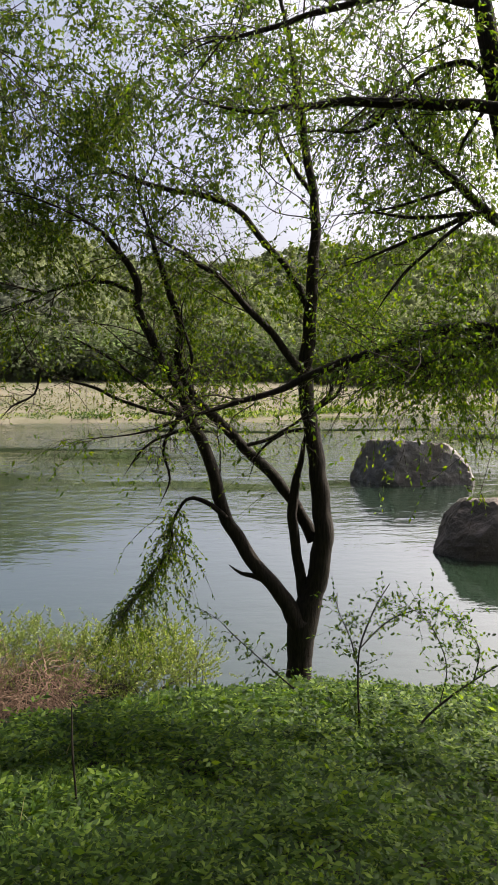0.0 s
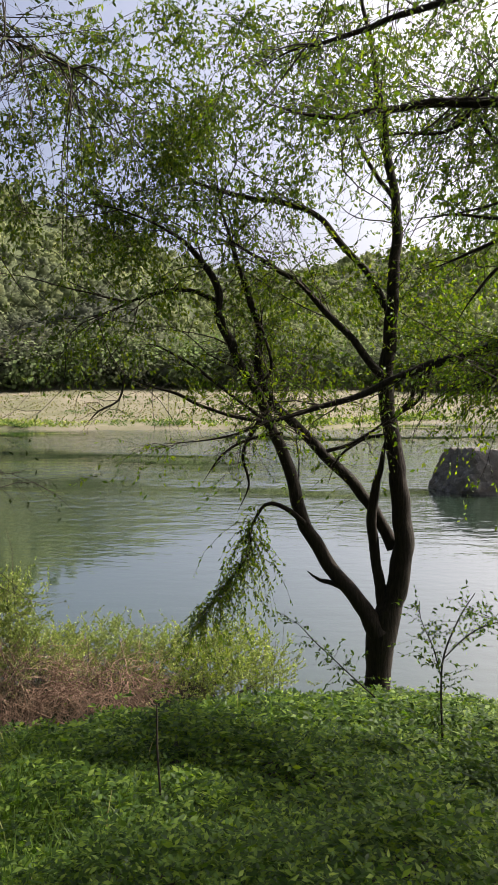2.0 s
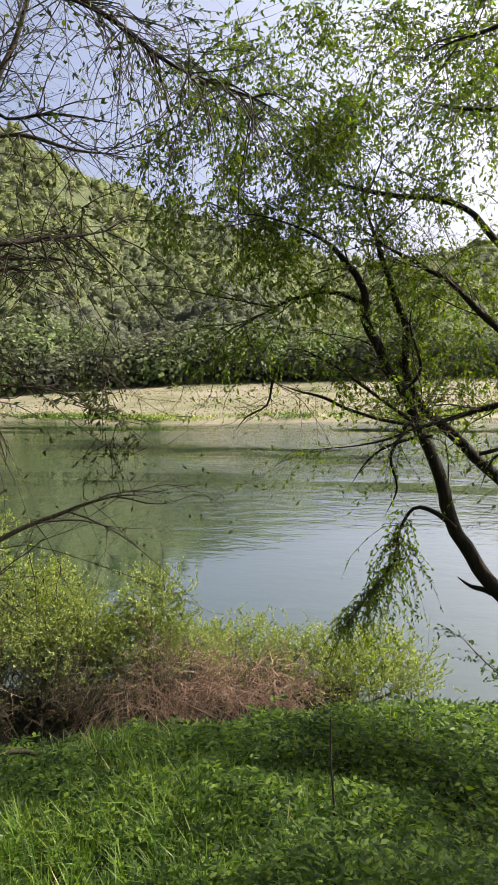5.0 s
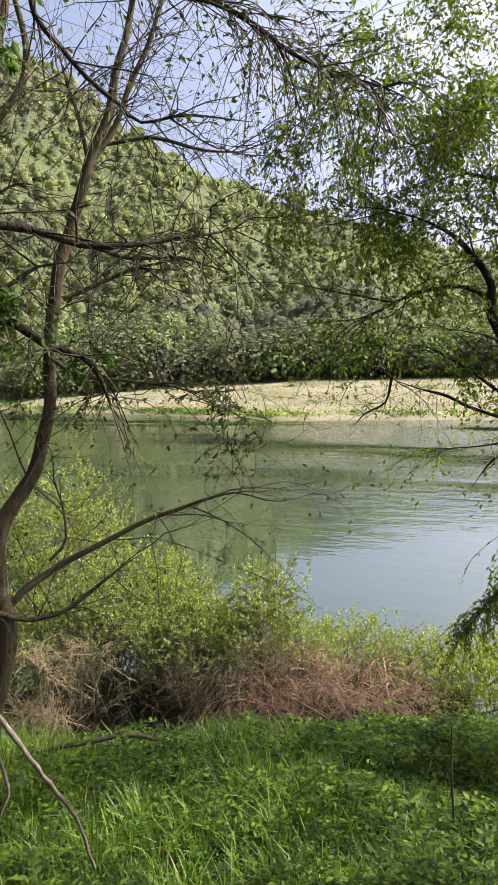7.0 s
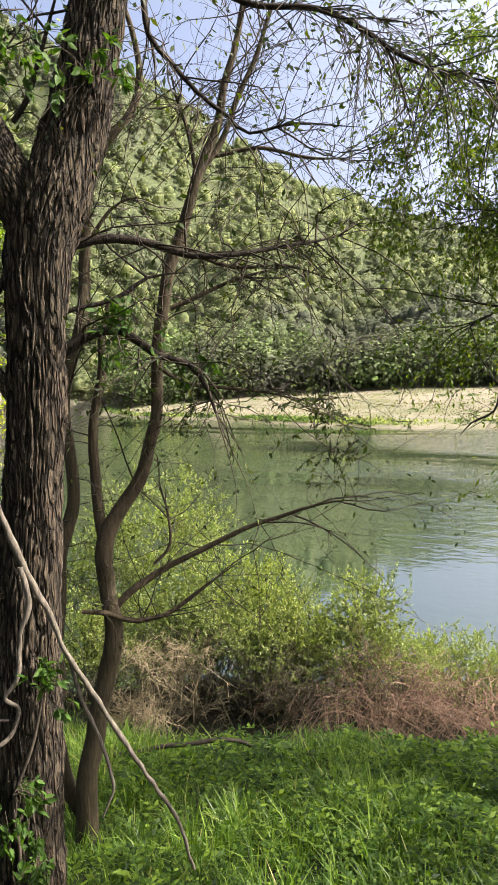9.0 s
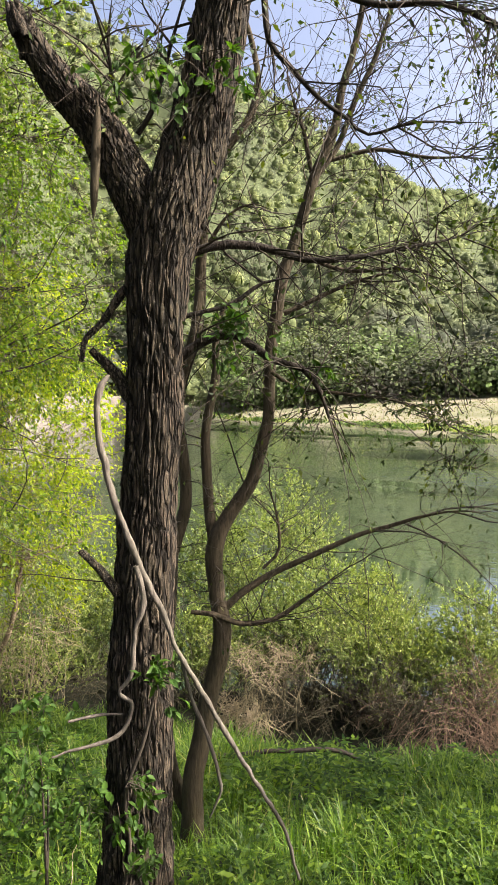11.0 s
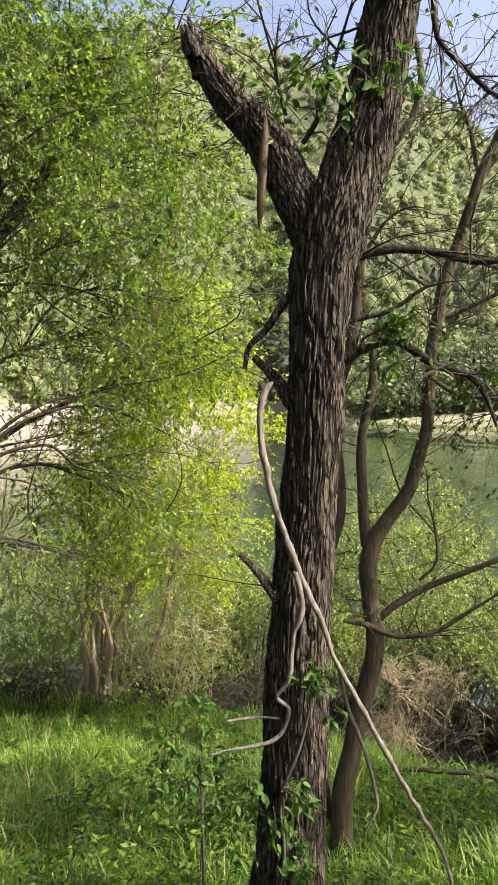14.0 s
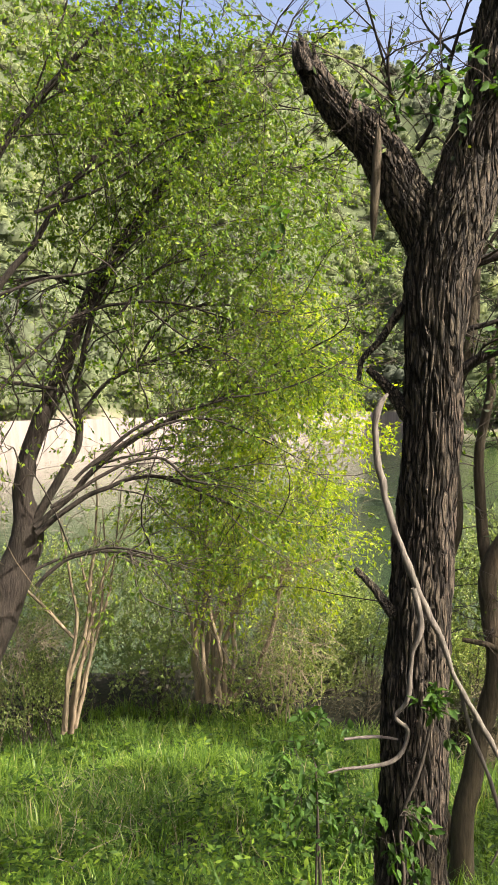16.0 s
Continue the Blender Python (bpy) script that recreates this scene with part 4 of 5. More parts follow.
wb.limb("stub", [(-2.61, 1.76, 6.10, 0.020), (-2.66, 1.69, 6.01, 0.018), (-2.70, 1.64, 5.91, 0.016), (-2.74, 1.60, 5.85, 0.013), (-2.75, 1.58, 5.76, 0.009)], M_BARK_BIG, 8, 0.02, 0.12)
wb.limb("dead_branch", [(-2.53, 1.54, 5.70, 0.0043), (-2.54, 1.52, 5.67, 0.0102), (-2.55, 1.50, 5.61, 0.0136), (-2.56, 1.50, 5.50, 0.0136), (-2.54, 1.52, 5.31, 0.0136), (-2.51, 1.56, 5.14, 0.0136), (-2.47, 1.61, 4.97, 0.0127), (-2.42, 1.67, 4.81, 0.0119), (-2.37, 1.72, 4.62, 0.0102), (-2.28, 1.81, 4.38, 0.0102), (-2.19, 1.90, 4.16, 0.0085), (-2.12, 2.03, 3.89, 0.0076), (-2.10, 2.10, 3.65, 0.0059)], M_DEAD, 10, 0.02, 0.12, "bleached fallen branch leaning on the trunk")
wb.limb("dead_branch", [(-2.46, 1.58, 4.99, 0.0119), (-2.44, 1.60, 4.86, 0.0102), (-2.46, 1.58, 4.75, 0.0085), (-2.47, 1.57, 4.64, 0.0085), (-2.48, 1.56, 4.57, 0.0085), (-2.50, 1.52, 4.51, 0.0076), (-2.48, 1.56, 4.46, 0.0085), (-2.50, 1.53, 4.36, 0.0085), (-2.56, 1.45, 4.32, 0.0076), (-2.65, 1.32, 4.29, 0.0043)], M_DEAD, 9, 0.012, 0.15)
wb.limb("dead_branch", [(-2.38, 1.73, 4.61, 0.0076), (-2.36, 1.75, 4.47, 0.0076), (-2.32, 1.79, 4.31, 0.0076), (-2.29, 1.82, 4.17, 0.0076), (-2.28, 1.83, 4.08, 0.0059), (-2.31, 1.80, 3.97, 0.0034)], M_DEAD, 7, 0.02, 0.1)
wb.limb("dead_branch", [(-2.63, 1.38, 4.41, 0.0043), (-2.57, 1.47, 4.42, 0.0059), (-2.51, 1.54, 4.42, 0.0043)], M_DEAD, 6, 0.02, 0.1)
ub = [wb.limb("limb", s, M_BARK, 8) for s in (
    [(-2.64, 1.95, 6.17, 0.024), (-2.57, 2.02, 6.21, 0.021), (-2.46, 2.12, 6.24, 0.019), (-2.34, 2.23, 6.22, 0.016), (-2.23, 2.32, 6.18, 0.014), (-2.05, 2.44, 6.18, 0.011), (-1.91, 2.75, 6.25, 0.010), (-1.76, 3.05, 6.34, 0.005)],
    [(-2.39, 2.29, 7.28, 0.014), (-2.38, 2.30, 7.10, 0.012), (-2.31, 2.35, 7.00, 0.012), (-2.22, 2.42, 6.87, 0.010), (-2.12, 2.49, 6.77, 0.010), (-2.05, 2.55, 6.70, 0.007), (-1.88, 2.64, 6.73, 0.007), (-1.63, 2.77, 6.70, 0.005)],
    [(-2.37, 2.56, 7.49, 0.020), (-2.16, 2.71, 7.33, 0.015), (-1.88, 2.87, 7.29, 0.013), (-1.70, 2.95, 7.18, 0.012), (-1.57, 3.01, 7.07, 0.010), (-1.37, 3.08, 6.96, 0.007), (-1.16, 3.14, 6.88, 0.007), (-0.99, 3.18, 6.78, 0.005)],
    [(-2.69, 2.04, 5.77, 0.025), (-2.64, 2.09, 5.81, 0.022), (-2.59, 2.14, 5.85, 0.022), (-2.51, 2.22, 5.88, 0.020), (-2.40, 2.31, 5.77, 0.017), (-2.29, 2.40, 5.72, 0.015), (-2.23, 2.44, 5.62, 0.012), (-2.20, 2.46, 5.51, 0.010), (-2.17, 2.48, 5.45, 0.005)],
    [(-2.82, 2.15, 5.96, 0.013), (-2.65, 2.32, 6.03, 0.010), (-2.54, 2.43, 6.13, 0.010), (-2.40, 2.54, 6.15, 0.005)],
    [(-2.65, 1.80, 6.66, 0.011), (-2.61, 1.84, 6.74, 0.011), (-2.58, 1.88, 6.89, 0.009), (-2.54, 1.92, 7.08, 0.007), (-2.50, 1.96, 7.27, 0.004)],
    [(-2.69, 1.75, 6.77, 0.009), (-2.72, 1.72, 6.97, 0.007), (-2.71, 1.74, 7.19, 0.004)],
)]
for ln, n in zip(ub, (20, 24, 34, 10, 7, 10, 8)):
    p = wb.along(ln, n, 0.45, 0.15, 0.15, 0.92, 0.0, 1.1, 0.3, 0.0035)
    s = wb.branch_out(p, 3, 0.2, 0.15, 0.0, 0.0015)
    wb.foliate(s, 1, 0.04)
p = wb.along(ub[2], 60, 0.5, 0.9, 0.3, 1.0, -0.1)
wb.foliate(p, 8, 0.032)
p = wb.along(ub[3], 20, 0.45, 0.5, 0.35, 1.0, 0.0)
wb.foliate(p, 8, 0.034)
p = wb.along(ub[0], 30, 0.5, 0.5, 0.6, 1.0, 0.0)
wb.foliate(p, 6, 0.032)
for ln, n in zip(ub, (9, 12, 14, 4, 3, 6, 6)):
    wb.foliate(wb.boughs(ln, n, 0.75, 0.0055, 0.1, 1.0, 0.0, 0.1, 6)[1], 2, 0.034, 0.6)
wb.foliate(wb.boughs(wb.lines[1], 9, 0.5, 0.004, 0.25, 0.8, 0.5, 0.0, 4)[1], 3, 0.034, 0.4)
wb.finish(M_LEAF_DARK, 0.42)

# broad leaves of a climber on the trunk, and a sapling at its foot
vine = Tree("climbing_vine", (-2.48, 1.52, 3.77), "broad-leaved green climber on the trunk, with leaf clusters of a willow branch", "vine")
vine.limb("stem", [(-2.56, 1.55, 3.64, 0.007), (-2.54, 1.58, 3.85, 0.007), (-2.54, 1.57, 4.08, 0.007), (-2.49, 1.63, 4.30, 0.007), (-2.46, 1.67, 4.51, 0.004)], M_TWIG, 6, 0.03, 0)
# The blobs of 26 and 9 are leaf clusters on the willow's side branch.
for c, r, n in (((-2.40, 1.62, 4.51), (0.06, 0.04, 0.07), 14), ((-2.47, 1.53, 4.19), (0.05, 0.04, 0.11), 12), ((-2.45, 1.52, 3.89), (0.10, 0.05, 0.11), 18), ((-2.27, 1.84, 6.73), (0.06, 0.05, 0.12), 9), ((-2.29, 1.76, 6.82), (0.10, 0.06, 0.04), 7), ((-2.48, 1.67, 6.85), (0.13, 0.10, 0.13), 12), ((-2.60, 1.61, 6.74), (0.11, 0.08, 0.06), 5), ((-2.41, 2.17, 5.86), (0.20, 0.10, 0.08), 26), ((-2.26, 2.36, 5.73), (0.12, 0.08, 0.06), 9), ((-2.84, 1.36, 6.27), (0.06, 0.05, 0.02), 3), ((-2.79, 1.33, 6.38), (0.04, 0.05, 0.03), 3)):
    vine.foliate(vine.blob(c, r, int(n * 1.8), 0.1, 0.3, 0.1, 0.6, 0.0015), 4, 0.045, 0.4, 0.5, 0.3)
vine.finish(M_VINE, 0.55, broad=True)
sap = Tree("sapling", (-2.75, 1.34, 3.61), "low broad-leaved sapling beside the trunk", "sapling")
sap.limb("stem", [(-2.75, 1.34, 3.56, 0.007), (-2.75, 1.34, 3.80, 0.007), (-2.75, 1.34, 4.07, 0.004), (-2.75, 1.33, 4.28, 0.004)], M_TWIG, 6, 0.03, 0)
for c, r, n in (((-2.76, 1.33, 4.14), (0.16, 0.16, 0.11), 34), ((-2.76, 1.32, 4.35), (0.09, 0.12, 0.09), 16), ((-2.64, 1.42, 4.05), (0.11, 0.10, 0.11), 18)):
    sap.foliate(sap.blob(c, r, int(n * 1.6), 0.1, 0.3, 0.1, 0.6, 0.0015, 4, 2), 5, 0.042, 0.3, 0.5, 0.3)
sap.finish(M_VINE, 0.55, broad=True)

# slender two-stemmed tree behind it
ws = Tree("slender_tree", (-3.27, 2.62, 3.03), "slender forked tree with smooth brown bark and sparse young leaves")
ls = [ws.limb("stem", s, M_BARK_THIN, 12, 0.04, 0.04) for s in (
    [(-3.27, 2.62, 2.93, 0.084), (-3.28, 2.61, 3.23, 0.064), (-3.25, 2.64, 3.56, 0.057), (-3.20, 2.70, 3.91, 0.054), (-3.14, 2.76, 4.26, 0.051), (-3.16, 2.73, 4.52, 0.047), (-3.17, 2.72, 4.75, 0.050), (-3.10, 2.79, 4.97, 0.041), (-3.01, 2.88, 5.20, 0.038), (-2.95, 2.93, 5.45, 0.034), (-2.94, 2.94, 5.74, 0.034), (-2.89, 2.98, 6.14, 0.034), (-2.82, 3.04, 6.45, 0.031), (-2.74, 3.10, 6.78, 0.028), (-2.64, 3.17, 7.10, 0.024), (-2.57, 3.22, 7.42, 0.018), (-2.52, 3.25, 7.68, 0.015), (-2.47, 3.28, 8.03, 0.009)],
    [(-3.19, 2.74, 4.73, 0.035), (-3.22, 2.72, 4.97, 0.031), (-3.23, 2.71, 5.28, 0.028), (-3.21, 2.73, 5.50, 0.025), (-3.17, 2.76, 5.72, 0.025), (-3.17, 2.76, 5.90, 0.019), (-3.14, 2.79, 6.09, 0.012)],
    [(-3.36, 2.67, 3.14, 0.053), (-3.44, 2.58, 3.43, 0.049), (-3.45, 2.57, 4.00, 0.045), (-3.42, 2.60, 4.65, 0.041), (-3.36, 2.67, 5.03, 0.035), (-3.37, 2.66, 5.54, 0.034), (-3.30, 2.73, 5.97, 0.034), (-3.27, 2.76, 6.37, 0.031), (-3.25, 2.79, 6.67, 0.028), (-3.21, 2.83, 6.93, 0.025), (-3.07, 2.96, 7.16, 0.022), (-3.03, 2.99, 7.34, 0.019), (-3.06, 2.97, 7.55, 0.015), (-3.11, 2.92, 7.78, 0.012)],
    [(-2.77, 3.14, 6.78, 0.019), (-2.67, 3.21, 6.97, 0.016), (-2.55, 3.29, 7.27, 0.015), (-2.44, 3.36, 7.59, 0.012), (-2.36, 3.41, 7.88, 0.009)],
)]
bs = [ws.limb("branch", s, M_BARK_THIN, 7, 0.04, 0.03) for s in (
    [(-3.13, 2.77, 4.41, 0.022), (-3.05, 2.84, 4.51, 0.022), (-2.91, 2.97, 4.63, 0.019), (-2.69, 3.13, 4.76, 0.016), (-2.46, 3.29, 4.86, 0.013), (-2.27, 3.40, 4.94, 0.010), (-2.04, 3.51, 4.98, 0.006), (-1.84, 3.60, 4.92, 0.003)],
    [(-3.23, 2.59, 4.42, 0.012), (-3.14, 2.68, 4.40, 0.016), (-3.03, 2.79, 4.34, 0.016), (-2.90, 2.90, 4.36, 0.013), (-2.78, 3.00, 4.46, 0.013), (-2.66, 3.09, 4.57, 0.010), (-2.56, 3.16, 4.65, 0.006)],
    [(-2.94, 2.87, 4.65, 0.009), (-2.87, 2.93, 4.77, 0.009), (-2.90, 2.91, 5.03, 0.006), (-2.95, 2.86, 5.17, 0.003)],
    [(-2.90, 3.03, 6.07, 0.016), (-2.75, 3.15, 6.15, 0.013), (-2.57, 3.28, 6.24, 0.009), (-2.33, 3.42, 6.29, 0.006)],
    [(-2.73, 3.17, 6.88, 0.012), (-2.51, 3.32, 6.93, 0.012), (-2.27, 3.46, 6.87, 0.009), (-1.99, 3.59, 6.85, 0.006)],
    [(-2.78, 3.13, 6.82, 0.012), (-2.81, 3.11, 7.03, 0.012), (-2.85, 3.08, 7.18, 0.009), (-2.88, 3.05, 7.36, 0.006)],
    [(-2.90, 2.91, 5.74, 0.012), (-2.78, 3.00, 5.65, 0.012), (-2.55, 3.17, 5.61, 0.009), (-2.34, 3.30, 5.57, 0.006), (-2.18, 3.39, 5.46, 0.006)],
    [(-2.87, 3.06, 6.43, 0.012), (-2.65, 3.22, 6.30, 0.013), (-2.38, 3.39, 6.29, 0.009), (-2.11, 3.54, 6.19, 0.006)],
    [(-3.28, 2.82, 6.47, 0.013), (-3.19, 2.91, 6.63, 0.009), (-3.10, 3.00, 6.69, 0.006), (-3.00, 3.08, 6.65, 0.003)],
)]
for ln, n in zip(ls + bs, (40, 8, 32, 26, 20, 14, 6, 9, 14, 10, 9, 10, 9)):
    p = ws.along(ln, n, 0.5, 0.12, 0.25, 0.92, 0.05, 1.1, 0.3, 0.0035)
    s = ws.branch_out(p, 4, 0.22, 0.1, 0.0, 0.0014)
    ws.foliate(s, 1, 0.035)
for ln, n in zip(ls + bs, (14, 3, 11, 10, 6, 4, 2, 4, 7, 5, 4, 4, 3)):
    ws.foliate(ws.boughs(ln, n, 0.85, 0.0055, 0.3, 1.0, 0.05, 0.08, 6)[1], 2, 0.034, 0.6)
for c, r, n in (((-2.99, 2.82, 5.90), (0.18, 0.18, 0.12), 26), ((-2.47, 3.10, 5.61), (0.36, 0.36, 0.09), 30), ((-2.31, 3.66, 6.03), (0.40, 0.40, 0.26), 24), ((-2.03, 3.35, 5.39), (0.45, 0.45, 0.18), 50), ((-1.89, 3.85, 7.57), (0.47, 0.47, 0.19), 50)):
    ws.foliate(ws.blob(c, r, n, 0.3, 0.4), 10, 0.034)
ws.finish(M_LEAF_DARK, 0.42)

# the leaning willow upstream with its bright sprays
wl = Tree("willow_tree", (-8.75, 0.69, 2.73), "leaning willow with bright fresh sprays over the grass")
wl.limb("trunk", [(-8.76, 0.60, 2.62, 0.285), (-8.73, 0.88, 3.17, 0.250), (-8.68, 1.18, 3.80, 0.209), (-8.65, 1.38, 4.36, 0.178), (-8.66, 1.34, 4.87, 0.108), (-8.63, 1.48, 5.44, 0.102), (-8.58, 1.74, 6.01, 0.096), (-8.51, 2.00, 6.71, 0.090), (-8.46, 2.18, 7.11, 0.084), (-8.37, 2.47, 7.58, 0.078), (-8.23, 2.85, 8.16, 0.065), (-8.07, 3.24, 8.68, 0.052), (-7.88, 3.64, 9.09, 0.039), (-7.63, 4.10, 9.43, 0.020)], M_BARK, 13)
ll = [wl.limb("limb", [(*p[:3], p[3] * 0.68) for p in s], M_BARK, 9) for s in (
    [(-8.55, 1.39, 4.47, 0.077), (-8.47, 1.75, 5.01, 0.069), (-8.42, 1.95, 5.51, 0.064), (-8.43, 1.92, 5.90, 0.055), (-8.40, 2.04, 6.50, 0.050), (-8.32, 2.30, 7.20, 0.037), (-8.17, 2.73, 7.68, 0.023)],
    [(-8.42, 1.94, 5.65, 0.037), (-8.35, 2.20, 5.96, 0.037), (-8.25, 2.51, 6.18, 0.032), (-8.02, 3.12, 6.40, 0.019), (-7.76, 3.65, 6.58, 0.009)],
    [(-8.44, 1.42, 4.45, 0.054), (-8.34, 1.84, 4.82, 0.050), (-8.22, 2.27, 5.24, 0.046), (-8.01, 2.88, 5.61, 0.042), (-7.74, 3.47, 5.87, 0.032), (-7.43, 4.05, 6.24, 0.019), (-7.22, 4.37, 6.35, 0.009)],
    [(-8.34, 1.41, 4.40, 0.053), (-8.22, 1.93, 4.76, 0.041), (-8.03, 2.53, 4.97, 0.032), (-7.85, 3.00, 4.85, 0.027), (-7.61, 3.51, 4.58, 0.023), (-7.30, 4.07, 4.27, 0.014)],
    [(-8.05, 0.64, 6.24, 0.057), (-7.99, 1.09, 7.03, 0.054), (-7.93, 1.42, 7.47, 0.046), (-7.80, 1.94, 8.22, 0.038), (-7.64, 2.45, 8.79, 0.034), (-7.44, 2.95, 9.10, 0.026), (-7.17, 3.49, 9.24, 0.021), (-6.86, 4.00, 9.50, 0.013)],
    [(-7.83, 0.77, 7.69, 0.059), (-7.79, 1.10, 8.30, 0.056), (-7.72, 1.43, 8.78, 0.052), (-7.66, 1.70, 9.11, 0.048), (-7.57, 2.03, 9.50, 0.037), (-7.48, 2.28, 9.85, 0.029), (-7.35, 2.64, 10.32, 0.017)],
    [(-8.28, 1.68, 5.96, 0.031), (-8.39, 1.11, 6.03, 0.026), (-8.44, 0.77, 5.79, 0.017)],
    [(-8.56, 2.20, 7.08, 0.033), (-8.69, 1.69, 7.26, 0.028), (-8.78, 1.21, 7.02, 0.018)],
    [(-8.25, 1.36, 3.84, 0.035), (-8.17, 1.71, 4.11, 0.031), (-8.04, 2.18, 4.17, 0.027), (-7.91, 2.59, 4.05, 0.018), (-7.72, 3.05, 3.97, 0.009)],
    [(-8.35, 2.54, 6.16, 0.023), (-8.18, 2.99, 6.80, 0.024), (-7.91, 3.59, 6.92, 0.019), (-7.52, 4.27, 6.71, 0.009)],
    [(-8.14, 2.82, 8.12, 0.023), (-7.92, 3.34, 8.20, 0.019), (-7.59, 3.97, 8.44, 0.014), (-7.28, 4.46, 8.41, 0.009)],
)]
for ln, n in zip([wl.lines[0]] + ll, (34, 22, 30, 44, 44, 70, 50, 10, 12, 16, 36, 50)):
    p = wl.along(ln, n, 0.95, 0.3, 0.4, 1.0, 0.15)
    s = wl.branch_out(p, 4, 0.5, 0.4)
    wl.foliate(p, 7, 0.066)
    wl.foliate(s, 10, 0.066)
crown(wl, [((-8.05, 3.53, 7.86), (1.19, 1.19, 1.00), 154), ((-8.23, 1.90, 9.25), (1.16, 1.16, 0.92), 322), ((-8.16, 2.77, 8.82), (1.28, 1.28, 0.77), 154), ((-7.70, 3.73, 7.92), (0.99, 1.36, 1.36), 196), ((-7.44, 3.82, 5.92), (0.70, 0.70, 0.38), 70)], 0.055, 15, 0.75, 0.4)
for ln in wl.lines:
    wl.foliate(wl.boughs(ln, 13, 1.7, 0.012, 0.25, 1.0, 0.05, 0.12, 7, 0.45)[1], 4, 0.06, 0.3)
for s in ([(-7.91, 0.96, 6.84, 0.034), (-7.82, 1.45, 7.05, 0.029), (-7.70, 1.93, 7.14, 0.023), (-7.62, 2.19, 7.28, 0.023), (-7.51, 2.50, 7.56, 0.018), (-7.33, 2.93, 7.65, 0.012), (-7.06, 3.48, 7.59, 0.006)], [(-7.85, 1.76, 6.69, 0.035), (-7.72, 2.20, 6.83, 0.030), (-7.53, 2.74, 6.84, 0.024), (-7.36, 3.12, 6.73, 0.018), (-7.16, 3.50, 6.57, 0.012), (-6.97, 3.83, 6.47, 0.006)], [(-7.76, 1.70, 5.01, 0.035), (-7.64, 2.13, 5.37, 0.035), (-7.50, 2.54, 5.64, 0.030), (-7.34, 2.93, 5.73, 0.024), (-7.17, 3.27, 5.86, 0.018), (-6.98, 3.61, 6.28, 0.006)],
          [(-7.62, 1.84, 5.15, 0.035), (-7.44, 2.41, 5.51, 0.029), (-7.23, 2.93, 5.61, 0.024), (-7.00, 3.38, 5.43, 0.018), (-6.76, 3.79, 5.18, 0.012), (-6.51, 4.17, 4.95, 0.006)], [(-7.72, 1.45, 4.74, 0.034), (-7.56, 2.05, 5.10, 0.035), (-7.41, 2.49, 5.22, 0.029), (-7.29, 2.78, 4.98, 0.024), (-7.09, 3.21, 4.87, 0.018), (-6.92, 3.53, 4.72, 0.006)], [(-7.52, 2.48, 6.77, 0.024), (-7.37, 2.86, 6.44, 0.018), (-7.21, 3.20, 6.29, 0.018), (-7.08, 3.44, 6.09, 0.006)],
          [(-8.12, 0.90, 5.81, 0.035), (-8.07, 1.23, 6.16, 0.035), (-8.01, 1.51, 6.47, 0.029), (-7.93, 1.86, 6.72, 0.024)], [(-7.63, 1.37, 7.67, 0.033), (-7.50, 1.90, 7.89, 0.028), (-7.38, 2.28, 8.13, 0.023), (-7.23, 2.67, 8.45, 0.017), (-7.00, 3.16, 8.59, 0.011), (-6.69, 3.72, 8.65, 0.006)], [(-7.61, 1.48, 7.82, 0.028), (-7.45, 2.07, 8.21, 0.023), (-7.31, 2.46, 8.45, 0.017), (-7.16, 2.83, 8.54, 0.006)], [(-7.12, 3.16, 5.82, 0.024), (-6.85, 3.64, 5.89, 0.018), (-6.65, 3.96, 6.02, 0.012), (-6.38, 4.34, 6.24, 0.006)],
          [(-7.71, 2.22, 6.71, 0.030), (-7.59, 2.57, 7.16, 0.024), (-7.45, 2.92, 7.30, 0.018), (-7.24, 3.35, 7.39, 0.012), (-7.06, 3.69, 7.38, 0.006)], [(-7.85, 1.29, 4.10, 0.029), (-7.78, 1.62, 4.22, 0.029), (-7.66, 2.06, 4.28, 0.024), (-7.49, 2.56, 4.13, 0.018), (-7.38, 2.84, 4.05, 0.006)]):
    ln = wl.limb("branch", [(*p[:3], p[3] * 0.55) for p in s], M_BARK, 7, 0.07, 0.05)
    wl.foliate(wl.boughs(ln, 8, 0.7, 0.006, 0.25, 1.0, 0.0, 0.06, 5)[1], 3, 0.055, 0.5)
wl.finish(M_LEAF_MID, 0.45)


# ---- bushes ----
def shrub(centre, radii, n, label, leaf=0.055, material=None, per=18, stems=22, length=0.45):
    """A dense round shrub: stems from the ground, short leafy shoots all through the crown."""
    c = np.array(centre)
    foot = (c[0], c[1], ground_z(c[0], c[1]))
    s = Tree("willow_shrub", foot, label, "bush", "shrubs along the bank")
    st = np.array(foot) + RNG.normal(size=(stems, 3)) * (radii[0] * 0.25, radii[1] * 0.25, 0)
    st[:, 2] = [ground_z(x, y) - 0.05 for x, y, z in st]
    to = c + RNG.normal(size=(stems, 3)) * np.array(radii) * 0.45
    for a, e in zip(st, to):
        w = e - a
        s.grow(a[None], w[None], float(np.linalg.norm(w)), 0.0, 0.011, 8, 0.25)
    for a, e in zip(st[:4], to[4:8]):
        m = 0.5 * (a + e) + RNG.normal(size=3) * 0.06
        s.limb("stem", [(*a, 0.014), (*m, 0.011), (*e, 0.004)], M_TWIG, 6, 0.08, 0.1)
    p = s.blob(c, radii, int(n * 1.5), length * 0.7, 0.0, 0.7, 0.55, 0.003, 3, 2)
    s.foliate(p, per, leaf, 0.05, 0.8, -0.2)
    s.finish(material or M_SHRUB, 0.5, M_THICKET, "foliage")


